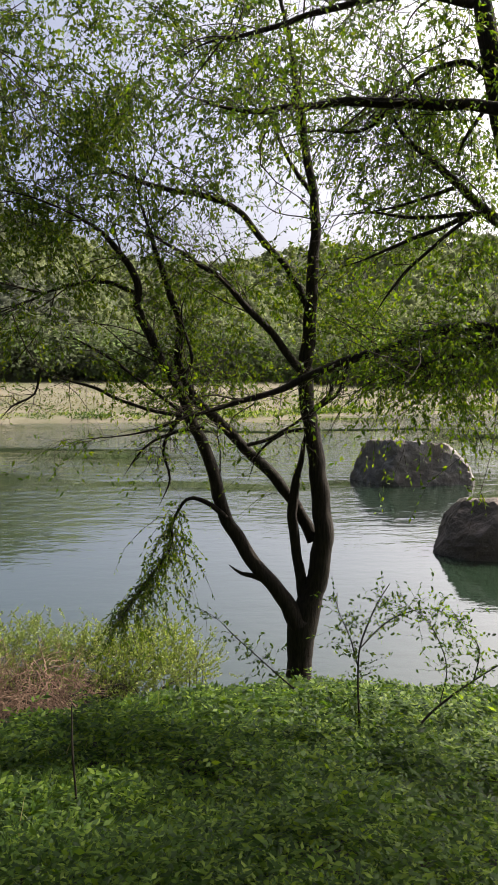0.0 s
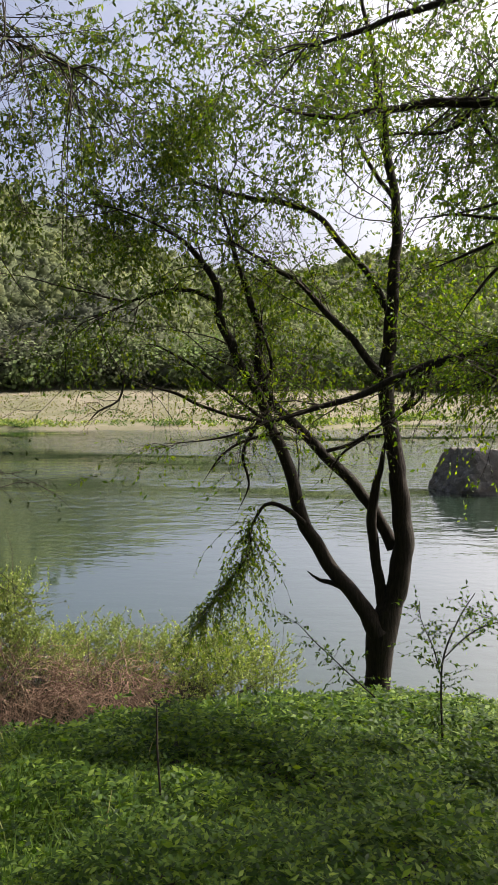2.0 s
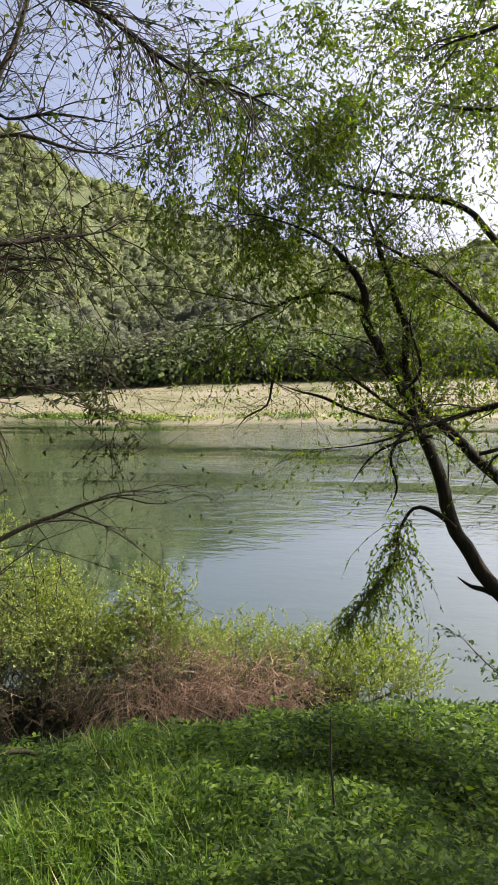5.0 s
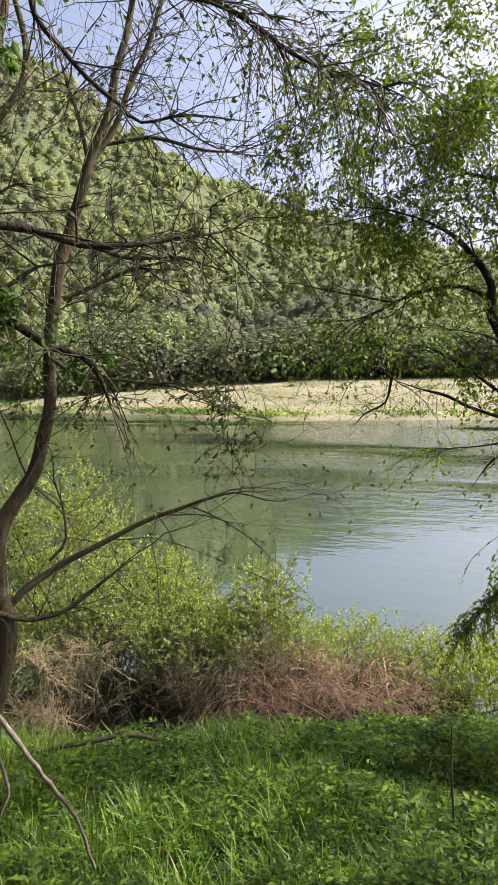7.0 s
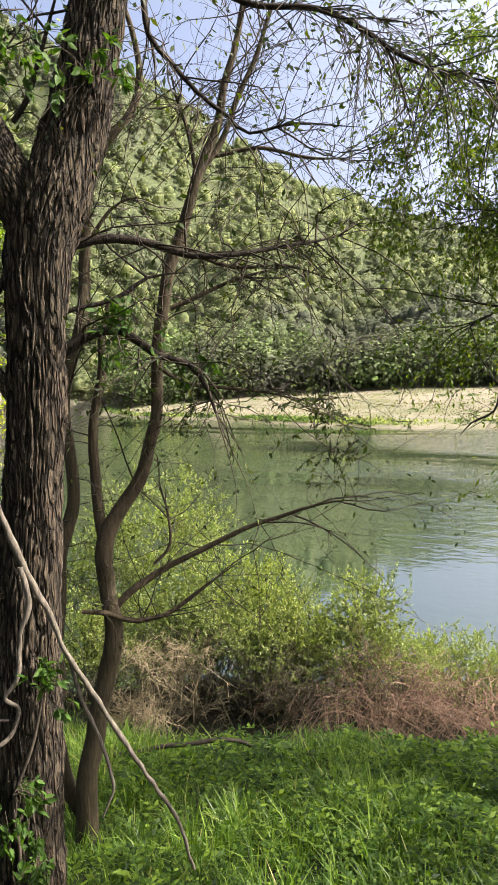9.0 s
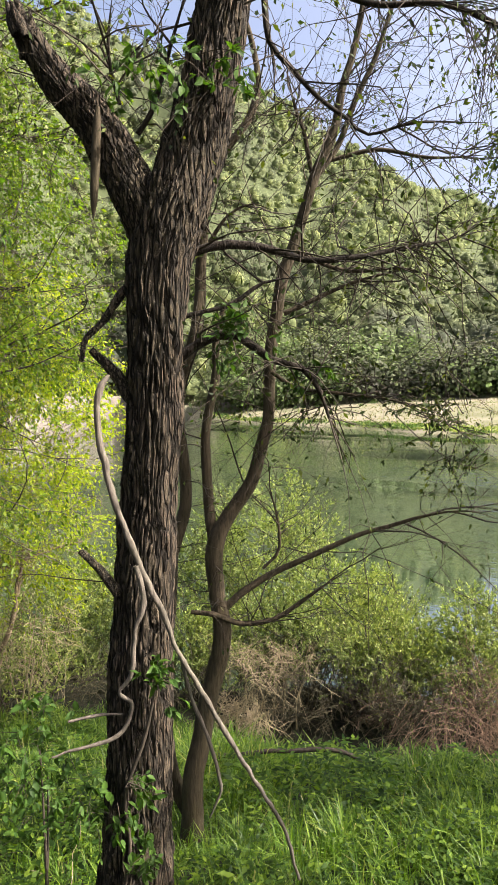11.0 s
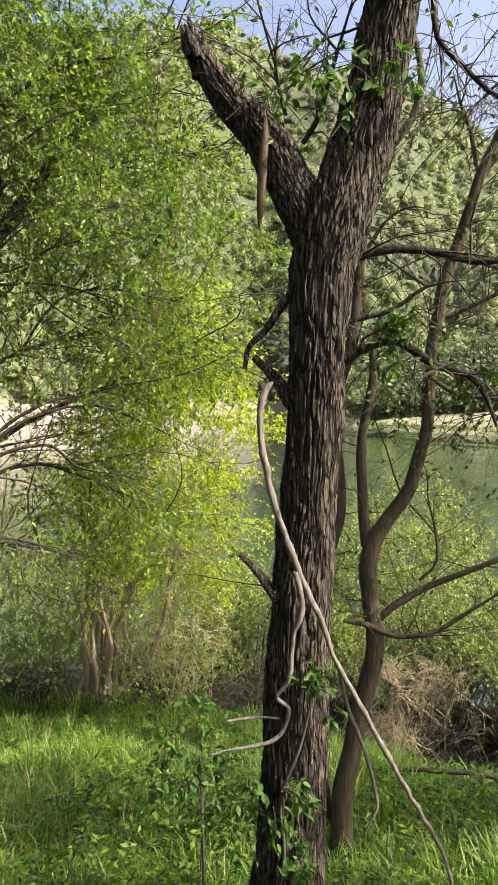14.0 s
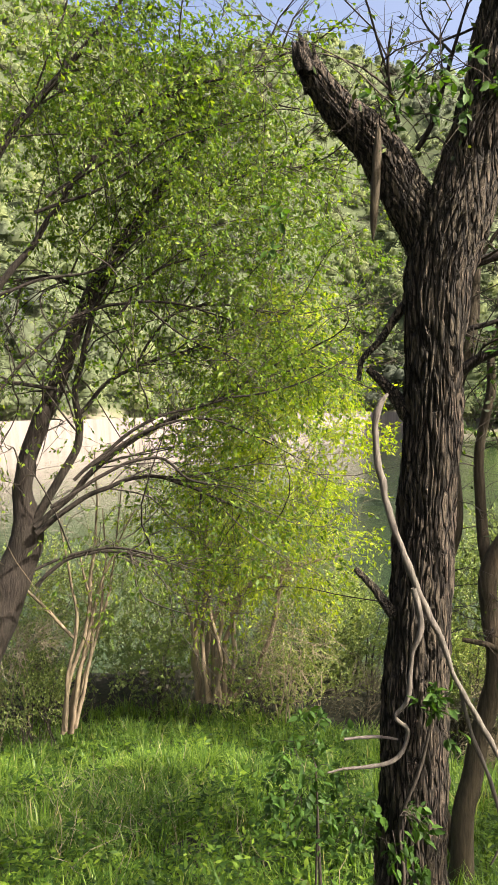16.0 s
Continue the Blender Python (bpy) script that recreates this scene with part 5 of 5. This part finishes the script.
def brush(centre, radii, n, label, material, length=0.5, lift=0.1, droop=0.3):
    """A tangle of dry bent stems."""
    c = np.array(centre)
    s = Tree("dead_shrub", (c[0], c[1], ground_z(c[0], c[1])), label, "dead shrub", "dry brush on the bank")
    for k in range(4):
        a = c + RNG.normal(size=3) * np.array(radii) * (0.5, 0.5, 0)
        a[2] = ground_z(a[0], a[1]) - 0.03
        e = c + RNG.normal(size=3) * np.array(radii) * 0.6 + (0, 0, 0.12)
        m = 0.5 * (a + e) + RNG.normal(size=3) * 0.06
        s.limb("stem", [(*a, 0.012), (*m, 0.009), (*e, 0.003)], material, 6, 0.06, 0.1)
    p = s.blob(c, radii, n, length, droop, lift, 0.3, 0.005, 6)
    s.branch_out(p, 2, length * 0.5, 0.2, 0.1, 0.003, 3)
    s.finish(M_SHRUB, 0.3, material)


LEAFY = "leafy green willow shrub on the water's edge"
for cr, n, leaf in ((((-7.49, 8.33, 3.18), (1.15, 1.15, 0.97)), 420, 0.06), (((-6.07, 8.40, 2.38), (0.83, 0.83, 0.63)), 300, 0.055), (((-5.28, 8.19, 2.04), (0.91, 0.91, 0.55)), 300, 0.05), (((-4.22, 8.51, 2.52), (0.46, 0.46, 0.46)), 170, 0.05), (((-3.39, 9.26, 1.60), (0.94, 0.94, 0.31)), 230, 0.045),
                    (((-3.01, 9.33, 1.69), (0.85, 0.85, 0.27)), 200, 0.045), (((-1.51, 9.58, 1.58), (0.87, 0.87, 0.36)), 260, 0.045), (((-0.76, 9.57, 1.42), (0.36, 0.36, 0.28)), 90, 0.045), (((-7.92, 7.38, 2.68), (0.76, 0.76, 0.76)), 230, 0.055),
                    (((-10.67, 6.22, 2.23), (1.26, 1.26, 1.06)), 380, 0.06), (((-12.33, 3.87, 2.20), (1.29, 1.29, 0.95)), 340, 0.06), (((-13.22, 2.51, 2.66), (1.01, 1.01, 0.80)), 260, 0.06), (((-12.52, 6.00, 2.76), (1.52, 1.52, 0.76)), 240, 0.06), (((-10.01, 6.46, 1.81), (1.03, 1.03, 1.03)), 200, 0.06), (((-10.74, 3.86, 1.82), (0.97, 0.97, 0.53)), 220, 0.055), (((-10.00, 5.78, 1.50), (1.09, 1.09, 0.45)), 220, 0.055), (((-11.74, 2.25, 2.01), (0.98, 0.98, 0.54)), 200, 0.055), (((-9.23, 4.68, 1.85), (0.95, 0.95, 0.40)), 160, 0.05), (((-7.48, 6.68, 2.04), (0.47, 0.47, 0.47)), 130, 0.05), (((-5.33, 7.82, 2.38), (0.81, 0.81, 0.44)), 210, 0.045), (((-6.23, 7.57, 2.13), (0.54, 0.54, 0.46)), 110, 0.045), (((-3.74, 8.50, 2.00), (0.59, 0.59, 0.30)), 120, 0.045), (((-9.91, 6.97, 2.05), (0.66, 0.75, 0.75)), 200, 0.055), (((-9.95, 1.49, 1.94), (0.81, 0.81, 0.21)), 150, 0.045), (((-7.16, 7.58, 2.06), (0.75, 0.75, 0.66)), 220, 0.05), (((-7.42, 6.78, 1.86), (0.48, 0.48, 0.48)), 120, 0.05), (((-11.74, 1.72, 1.53), (0.96, 0.96, 0.39)), 170, 0.05), (((-9.87, 6.68, 1.07), (0.75, 0.75, 0.37)), 130, 0.05),
                    (((-4.30, 8.35, 1.95), (0.75, 0.60, 0.50)), 260, 0.048), (((-5.05, 7.95, 1.90), (0.80, 0.55, 0.50)), 260, 0.048), (((-1.95, 9.05, 1.70), (0.90, 0.50, 0.38)), 260, 0.045), (((-6.90, 7.60, 1.95), (0.80, 0.60, 0.55)), 240, 0.05)):
    shrub(*cr, n, LEAFY, leaf * 0.9, None, 24)
for cr, n in ((((-3.82, 7.59, 1.90), (0.82, 0.82, 0.34)), 330), (((-2.83, 7.97, 1.85), (0.60, 0.60, 0.23)), 200), (((-2.53, 8.01, 1.88), (0.60, 0.60, 0.19)), 160)):
    brush(*cr, n, "tangle of reddish dry stems on the bank", M_BRUSH, 0.6, 0.0, 0.35)
for cr, n in ((((-5.60, 7.26, 1.71), (1.04, 1.04, 0.41)), 420), (((-4.53, 7.46, 1.80), (0.71, 0.71, 0.42)), 360), (((-3.27, 8.46, 1.62), (0.86, 0.86, 0.29)), 260), (((-10.05, 4.89, 1.74), (0.79, 0.79, 0.53)), 130), (((-7.46, 6.47, 1.57), (0.70, 0.70, 0.23)), 90), (((-8.33, 5.75, 1.63), (0.47, 0.47, 0.24)), 150), (((-6.46, 7.13, 1.87), (0.84, 0.84, 0.34)), 300)):
    brush(*cr, n, "dark tangle of bare brown stems under the shrubs", M_THICKET, 0.4, 0.5, 0.1)
for cr, n in ((((-6.19, 6.27, 1.57), (0.49, 0.49, 0.11)), 120), (((-6.13, 7.11, 2.04), (0.45, 0.45, 0.19)), 80), (((-6.32, 6.45, 1.57), (0.36, 0.36, 0.16)), 120), (((-6.44, 6.75, 2.10), (0.52, 0.52, 0.16)), 110), (((-11.35, 1.59, 2.11), (0.50, 0.50, 0.21)), 70), (((-8.72, 4.81, 2.40), (0.47, 0.54, 0.54)), 170), (((-10.55, 1.54, 2.55), (0.47, 0.47, 0.23)), 100)):
    brush(*cr, n, "heap of pale dry stems and flood debris", M_STRAW, 0.4, 0.05, 0.25)
for t_ in ((-9.56, 4.07, 1.52),):
    b_ = Tree("multi_stemmed_bush", t_, "clump of bare brown stems with fresh leaves above", "bush")
    for s in ([(-9.66, 3.85, 1.57, 0.050), (-9.67, 3.83, 2.31, 0.045), (-9.65, 3.88, 3.20, 0.035), (-9.67, 3.84, 3.93, 0.025), (-9.69, 3.78, 4.50, 0.015)], [(-9.59, 4.01, 1.52, 0.050), (-9.60, 3.98, 2.30, 0.045), (-9.53, 4.14, 2.86, 0.040), (-9.37, 4.47, 3.10, 0.030), (-9.09, 4.97, 3.41, 0.020), (-8.79, 5.45, 3.57, 0.010)], [(-9.42, 4.14, 1.51, 0.050), (-9.41, 4.15, 2.08, 0.040), (-9.37, 4.24, 2.64, 0.034), (-9.30, 4.39, 3.00, 0.025), (-9.24, 4.50, 3.52, 0.015)],
              [(-9.56, 4.07, 1.56, 0.045), (-9.57, 4.06, 2.54, 0.040), (-9.61, 3.97, 3.36, 0.030), (-9.58, 4.02, 4.09, 0.020)], [(-9.55, 4.34, 1.51, 0.035), (-9.39, 4.64, 1.91, 0.041), (-9.27, 4.86, 2.48, 0.030), (-9.20, 4.98, 3.06, 0.020), (-9.17, 5.03, 3.80, 0.010)], [(-9.63, 3.92, 1.52, 0.040), (-9.65, 3.88, 2.06, 0.035), (-9.71, 3.74, 2.88, 0.025), (-9.79, 3.53, 3.54, 0.015)],
              [(-9.35, 4.04, 1.57, 0.040), (-9.37, 4.02, 2.20, 0.036), (-9.33, 4.10, 2.84, 0.032), (-9.36, 4.03, 3.56, 0.024), (-9.45, 3.83, 4.12, 0.016)], [(-9.43, 3.89, 1.60, 0.040), (-9.45, 3.84, 2.53, 0.032), (-9.42, 3.90, 3.25, 0.028), (-9.45, 3.83, 3.88, 0.016)], [(-9.40, 4.19, 1.51, 0.040), (-9.34, 4.30, 2.32, 0.036), (-9.35, 4.28, 2.88, 0.032), (-9.20, 4.57, 3.28, 0.024), (-8.83, 5.19, 3.51, 0.016), (-8.57, 5.59, 3.63, 0.008)], [(-9.30, 3.92, 1.62, 0.031), (-9.25, 4.03, 2.31, 0.031), (-9.31, 3.91, 2.95, 0.023), (-9.25, 4.03, 3.66, 0.016)], [(-9.20, 4.57, 1.90, 0.032), (-9.11, 4.73, 2.47, 0.032), (-9.06, 4.83, 2.95, 0.024), (-9.04, 4.86, 3.19, 0.016), (-8.96, 4.99, 3.51, 0.008)]):
        ln = b_.limb("stem", s, M_TWIG_PALE, 8, 0.05, 0.15)
        p = b_.along(ln, 22, 0.6, 0.2, 0.7, 1.0, 0.4)
        b_.foliate(p, 8, 0.06, 0.4)
        b_.foliate(b_.boughs(ln, 6, 0.7, 0.008, 0.3, 1.0, 0.3, 0.0, 4)[1], 3, 0.055, 0.4)
    for s in ([(-9.58, 4.02, 4.04, 0.024), (-9.49, 4.22, 4.72, 0.024), (-9.26, 4.66, 5.43, 0.016), (-9.06, 5.02, 6.22, 0.008)], [(-9.17, 5.03, 3.76, 0.016), (-9.08, 5.18, 4.45, 0.016), (-8.89, 5.46, 5.25, 0.008)], [(-9.69, 3.78, 4.46, 0.016), (-9.69, 3.79, 5.14, 0.016), (-9.51, 4.18, 5.92, 0.008)]):
        b_.limb("stem", s, M_TWIG_PALE, 6, 0.06, 0.1)
    crown(b_, [((-8.79, 4.69, 6.35), (1.07, 1.07, 1.07), 173), ((-8.84, 4.59, 4.90), (0.92, 0.92, 0.77), 173), ((-8.31, 5.08, 5.42), (0.60, 0.90, 0.90), 104), ((-8.87, 4.94, 3.93), (0.87, 0.87, 0.63), 104), ((-8.73, 4.75, 5.49), (0.97, 1.20, 1.20), 104), ((-8.87, 4.06, 4.20), (0.87, 0.87, 0.51), 69), ((-9.75, 4.59, 3.59), (0.75, 0.75, 0.33), 35)], 0.062, 16, 0.7, 0.35)
    b_.finish(M_LEAF_LIT, 0.42, M_TWIG_PALE, "foliage")
t_ = Tree("multi_stemmed_bush", (-8.68, 1.73, 1.97), "sapling clump of pale bare stems in grass", "bush")
for s in ([(-8.69, 1.69, 1.97, 0.030), (-8.67, 1.79, 2.56, 0.026), (-8.62, 1.99, 3.21, 0.023), (-8.59, 2.10, 3.93, 0.020), (-8.57, 2.16, 4.59, 0.013), (-8.57, 2.15, 5.25, 0.007)], [(-8.67, 1.79, 1.96, 0.030), (-8.64, 1.91, 2.68, 0.026), (-8.59, 2.09, 3.40, 0.020), (-8.52, 2.33, 4.05, 0.013), (-8.44, 2.59, 4.57, 0.007)], [(-8.58, 1.71, 2.04, 0.026), (-8.57, 1.75, 2.67, 0.023), (-8.54, 1.87, 3.31, 0.020), (-8.56, 1.80, 3.97, 0.013), (-8.58, 1.70, 4.63, 0.006)], [(-8.66, 1.83, 2.02, 0.026), (-8.61, 2.01, 2.74, 0.020), (-8.60, 2.06, 3.40, 0.017), (-8.63, 1.95, 4.07, 0.010)], [(-8.77, 1.78, 1.92, 0.027), (-8.75, 1.85, 2.39, 0.023), (-8.70, 2.07, 3.04, 0.020), (-8.64, 2.28, 3.49, 0.017), (-8.61, 2.39, 4.16, 0.010), (-8.58, 2.47, 4.83, 0.007)], [(-8.77, 1.77, 1.94, 0.023), (-8.74, 1.89, 2.31, 0.020), (-8.68, 2.14, 3.10, 0.017), (-8.65, 2.26, 3.90, 0.013), (-8.65, 2.25, 4.57, 0.007)], [(-8.55, 1.84, 3.12, 0.020), (-8.62, 1.54, 3.48, 0.019), (-8.67, 1.26, 3.83, 0.013)]):
    ln = t_.limb("stem", s, M_TWIG_PALE, 7, 0.06, 0.1)
    t_.boughs(ln, 5, 0.6, 0.005, 0.3, 1.0, 0.4, 0.0, 3)
    t_.foliate(t_.along(ln, 10, 0.4, 0.1, 0.4, 1.0, 0.5), 4, 0.05, 0.5)
t_.finish(M_LEAF_LIT, 0.34, M_TWIG_PALE, "foliage")


# ---- undergrowth ----
def scatter(n, lo, hi, yaw0, yaw1, power=0.75):
    a, d = RNG.uniform(yaw0, yaw1, n), lo + (hi - lo) * RNG.uniform(0, 1, n) ** power
    x, y = -d * np.sin(np.radians(a)), d * np.cos(np.radians(a))
    keep = d < np.interp(a, LIP_YAW, LIP) + 0.8
    x, y, a, d = x[keep], y[keep], a[keep], d[keep]
    return x, y, np.array([ground_z(p, q) for p, q in zip(x, y)]), a, d


def weeds():
    """Low leafy weeds: stalks on uneven mounds, each with arching sprays of paired leaflets."""
    x, y, z, a, d = scatter(12500, 1.6, 10.4, -24, 88, 1.1)
    keep = RNG.uniform(size=len(x)) < np.interp(a, [-30, 8, 22, 34, 100], [1, 1, 0.75, 0.2, 0.16])
    x, y, z, d = x[keep], y[keep], z[keep], d[keep]
    n, sprays, pairs = len(x), 5, 4
    h = np.array([0.08 + 0.3 * max(0, noise.noise(Vector((p * 1.4, q * 1.4, 4))) + 0.3) + 0.2 * max(0, noise.noise(Vector((p * 4.3, q * 4.3, 7)))) for p, q in zip(x, y)]) * RNG.uniform(0.7, 1.15, n) * np.interp(d, [5.2, 7.4], [1.0, 0.4])
    L = RNG.uniform(0.75, 1.4, (n, sprays)) * (0.035 + 0.018 * d)[:, None]
    ang = RNG.uniform(0, 2 * math.pi, (n, 1)) + np.arange(sprays) * 2.4 + RNG.normal(size=(n, sprays)) * 0.3
    root = np.stack([x[:, None] + 0 * L, y[:, None] + 0 * L, z[:, None] + h[:, None] * np.linspace(0.45, 1.0, sprays)], -1)
    out = np.stack([np.cos(ang), np.sin(ang), 0 * ang], -1)
    across = np.stack([-np.sin(ang), np.cos(ang), 0 * ang], -1)
    rise = RNG.uniform(0.15, 0.75, (n, sprays))
    at, way, size = [], [], []
    for k in range(pairs):
        u = (k + 0.8) / pairs
        p = root + out * (L * u)[..., None]
        p[..., 2] += L * (rise * u - 0.6 * u * u)
        for side in ((-1, 1) if k < pairs - 1 else (0,)):
            at.append(p)
            way.append(out * 0.7 + across * side + (0, 0, 0.12) + RNG.normal(size=p.shape) * 0.22)
            size.append(L * (0.44 - 0.18 * abs(u - 0.4)) * RNG.uniform(0.8, 1.2, L.shape))
    at, way, size = (np.stack(v) for v in (at, way, size))
    me = leaves_mesh("weeds", at.reshape(-1, 3), way.reshape(-1, 3), size.reshape(-1), 0.42, M_WEED, 0.2, np.array([0, 0, 1.6]))
    tagged(new("weeds", me), "low leafy green weeds covering the bank", "weeds", kind="stuff")


def grass():
    """Tussocks of arching blades."""
    x, y, z, a, d = scatter(7200, 1.5, 13.0, 4, 92, 0.8)
    keep = RNG.uniform(size=len(x)) < np.interp(a, [2, 12, 26, 100], [0.06, 0.2, 1, 1])
    x, y = x[keep], y[keep]
    blades = 22
    n = len(x) * blades
    tall = np.array([0.2 + 0.16 * noise.noise(Vector((p * 0.8, q * 0.8, 9))) for p, q in zip(x, y)]) * RNG.uniform(0.6, 1.4, len(x))
    near = np.repeat(np.interp(np.hypot(x, y), [2, 5], [0.6, 1.0]), blades)
    L = np.repeat(tall, blades) * RNG.uniform(0.45, 1.25, n) * near
    ang = RNG.uniform(0, 2 * math.pi, n)
    out = np.stack([np.cos(ang), np.sin(ang), 0 * ang], 1)
    side = np.stack([-np.sin(ang), np.cos(ang), 0 * ang], 1) * (RNG.uniform(0.002, 0.005, n) * near)[:, None]
    r = np.abs(RNG.normal(size=n)) * 0.045
    bx, by = np.repeat(x, blades) + r * np.cos(ang), np.repeat(y, blades) + r * np.sin(ang)
    p0 = np.stack([bx, by, np.repeat([ground_z(p, q) for p, q in zip(x, y)], blades) - 0.02], 1)
    lean = RNG.uniform(0.1, 1.1, n)[:, None]
    p1 = p0 + (out * lean * 0.35 + (0, 0, 0.62)) * L[:, None]
    p2 = p0 + (out * lean + (0, 0, 1.0) - np.array([0, 0, 0.3]) * lean ** 2) * L[:, None]
    v = np.stack([p0 - side, p0 + side, p1 + side, p1 - side, p2 + side * 0.15, p2 - side * 0.15], 1).reshape(-1, 3)
    o = np.arange(n)[:, None] * 6
    q = np.vstack([o + [0, 1, 2, 3], o + [3, 2, 4, 5]])
    tagged(new("grass", mesh_quads("grass", v, q, M_GRASS, False)), "tall fresh green grass on the bank", "grass", kind="stuff")


weeds()
grass()

# ---- small things in front ----
s1 = Tree("sapling", (0.86, 5.13, 2.35), "thin dark-leaved sapling among the weeds", "sapling", "saplings among the weeds")
g1 = [s1.limb("stem", s, M_TWIG, 6, 0.04, 0) for s in (
    [(0.87, 5.13, 2.35, 0.009), (0.84, 5.13, 2.80, 0.009), (0.82, 5.13, 3.25, 0.007), (0.84, 5.13, 3.51, 0.007), (0.94, 5.11, 3.80, 0.005), (1.04, 5.10, 3.98, 0.003)],
    [(0.82, 5.13, 3.33, 0.005), (0.76, 5.14, 3.55, 0.005), (0.67, 5.16, 3.76, 0.003), (0.66, 5.16, 3.89, 0.003)],
    [(0.83, 5.13, 3.47, 0.005), (1.00, 5.10, 3.67, 0.005), (1.16, 5.07, 3.77, 0.005), (1.36, 5.02, 3.81, 0.002), (1.59, 4.95, 3.71, 0.002)],
    [(1.16, 4.97, 2.85, 0.009), (1.35, 4.92, 3.09, 0.009), (1.57, 4.85, 3.33, 0.007), (1.81, 4.77, 3.53, 0.004), (2.01, 4.69, 3.64, 0.004)],
    [(1.38, 4.91, 3.13, 0.004), (1.42, 4.90, 3.43, 0.004), (1.33, 4.92, 3.68, 0.004), (1.22, 4.95, 3.81, 0.002), (1.02, 5.00, 3.86, 0.002)],
    [(0.33, 4.99, 3.22, 0.007), (0.10, 5.00, 3.43, 0.005), (-0.09, 5.00, 3.60, 0.005), (-0.23, 4.99, 3.75, 0.002), (-0.36, 4.99, 3.83, 0.002)],
    [(1.63, 4.94, 3.31, 0.005), (1.66, 4.93, 3.55, 0.004), (1.55, 4.96, 3.70, 0.002), (1.47, 4.99, 3.82, 0.002)],
)]
for ln, n in zip(g1, (60, 26, 46, 26, 44, 26, 26)):
    s1.foliate(s1.along(ln, n, 0.24, 0.1, 0.2, 1.0, 0.1, 0.8, 0.5, 0.0015), 9, 0.032, 0.1, 0.5, 0.1)
s1.finish(M_WEED, 0.5, broad=True)
tw = Tree("fallen_twig", (-4.19, 4.01, 2.68), "dry dark twig arching over the grass", "twig")
tw.limb("stem", [(-4.48, 3.71, 2.63, 0.022), (-4.25, 3.95, 2.69, 0.022), (-3.96, 4.21, 2.72, 0.018), (-3.57, 4.52, 2.73, 0.018), (-3.35, 4.67, 2.59, 0.014), (-3.19, 4.76, 2.48, 0.014), (-3.07, 4.83, 2.27, 0.009), (-2.78, 4.98, 2.26, 0.005)], M_TWIG, 6, 0.05, 0.05)
tw.limb("stem", [(-3.23, 4.74, 2.51, 0.009), (-3.14, 4.79, 2.38, 0.009), (-3.10, 4.81, 2.15, 0.005), (-3.16, 4.78, 2.08, 0.005)], M_TWIG, 5, 0.05, 0.05)
for k, s in enumerate(([(-0.89, 3.49, 3.11, 0.009), (-0.90, 3.48, 3.36, 0.006), (-0.91, 3.48, 3.58, 0.006), (-0.91, 3.48, 3.82, 0.003)], [(-3.34, 1.69, 3.12, 0.008), (-3.33, 1.70, 3.41, 0.006), (-3.32, 1.71, 3.64, 0.006), (-3.32, 1.71, 3.81, 0.003)])):
    st = Tree("weed_stalk", tuple(s[0][:3]), "thin upright dry stalk", "stalk")
    st.limb("stem", s, M_TWIG, 5, 0.05, 0)
dry = Tree("dry_stalks", (-5.48, 1.33, 2.73), "clump of bent dry grass stalks in green grass", "dry grass")
c_ = np.array((-5.48, 1.33, 2.60))
for k in range(3):
    s_ = c_ + RNG.normal(size=(70, 3)) * (0.8, 0.5, 0.02)
    s_[:, 2] = [ground_z(x, y) for x, y, z in s_]
    dry.grow(s_, RNG.normal(size=(70, 3)) * (0.5, 0.5, 0.1) + (0, 0, 0.8), 0.5, 0.25, 0.0025, 7)
dry.finish(M_WEED, 0.3, M_STRAW)
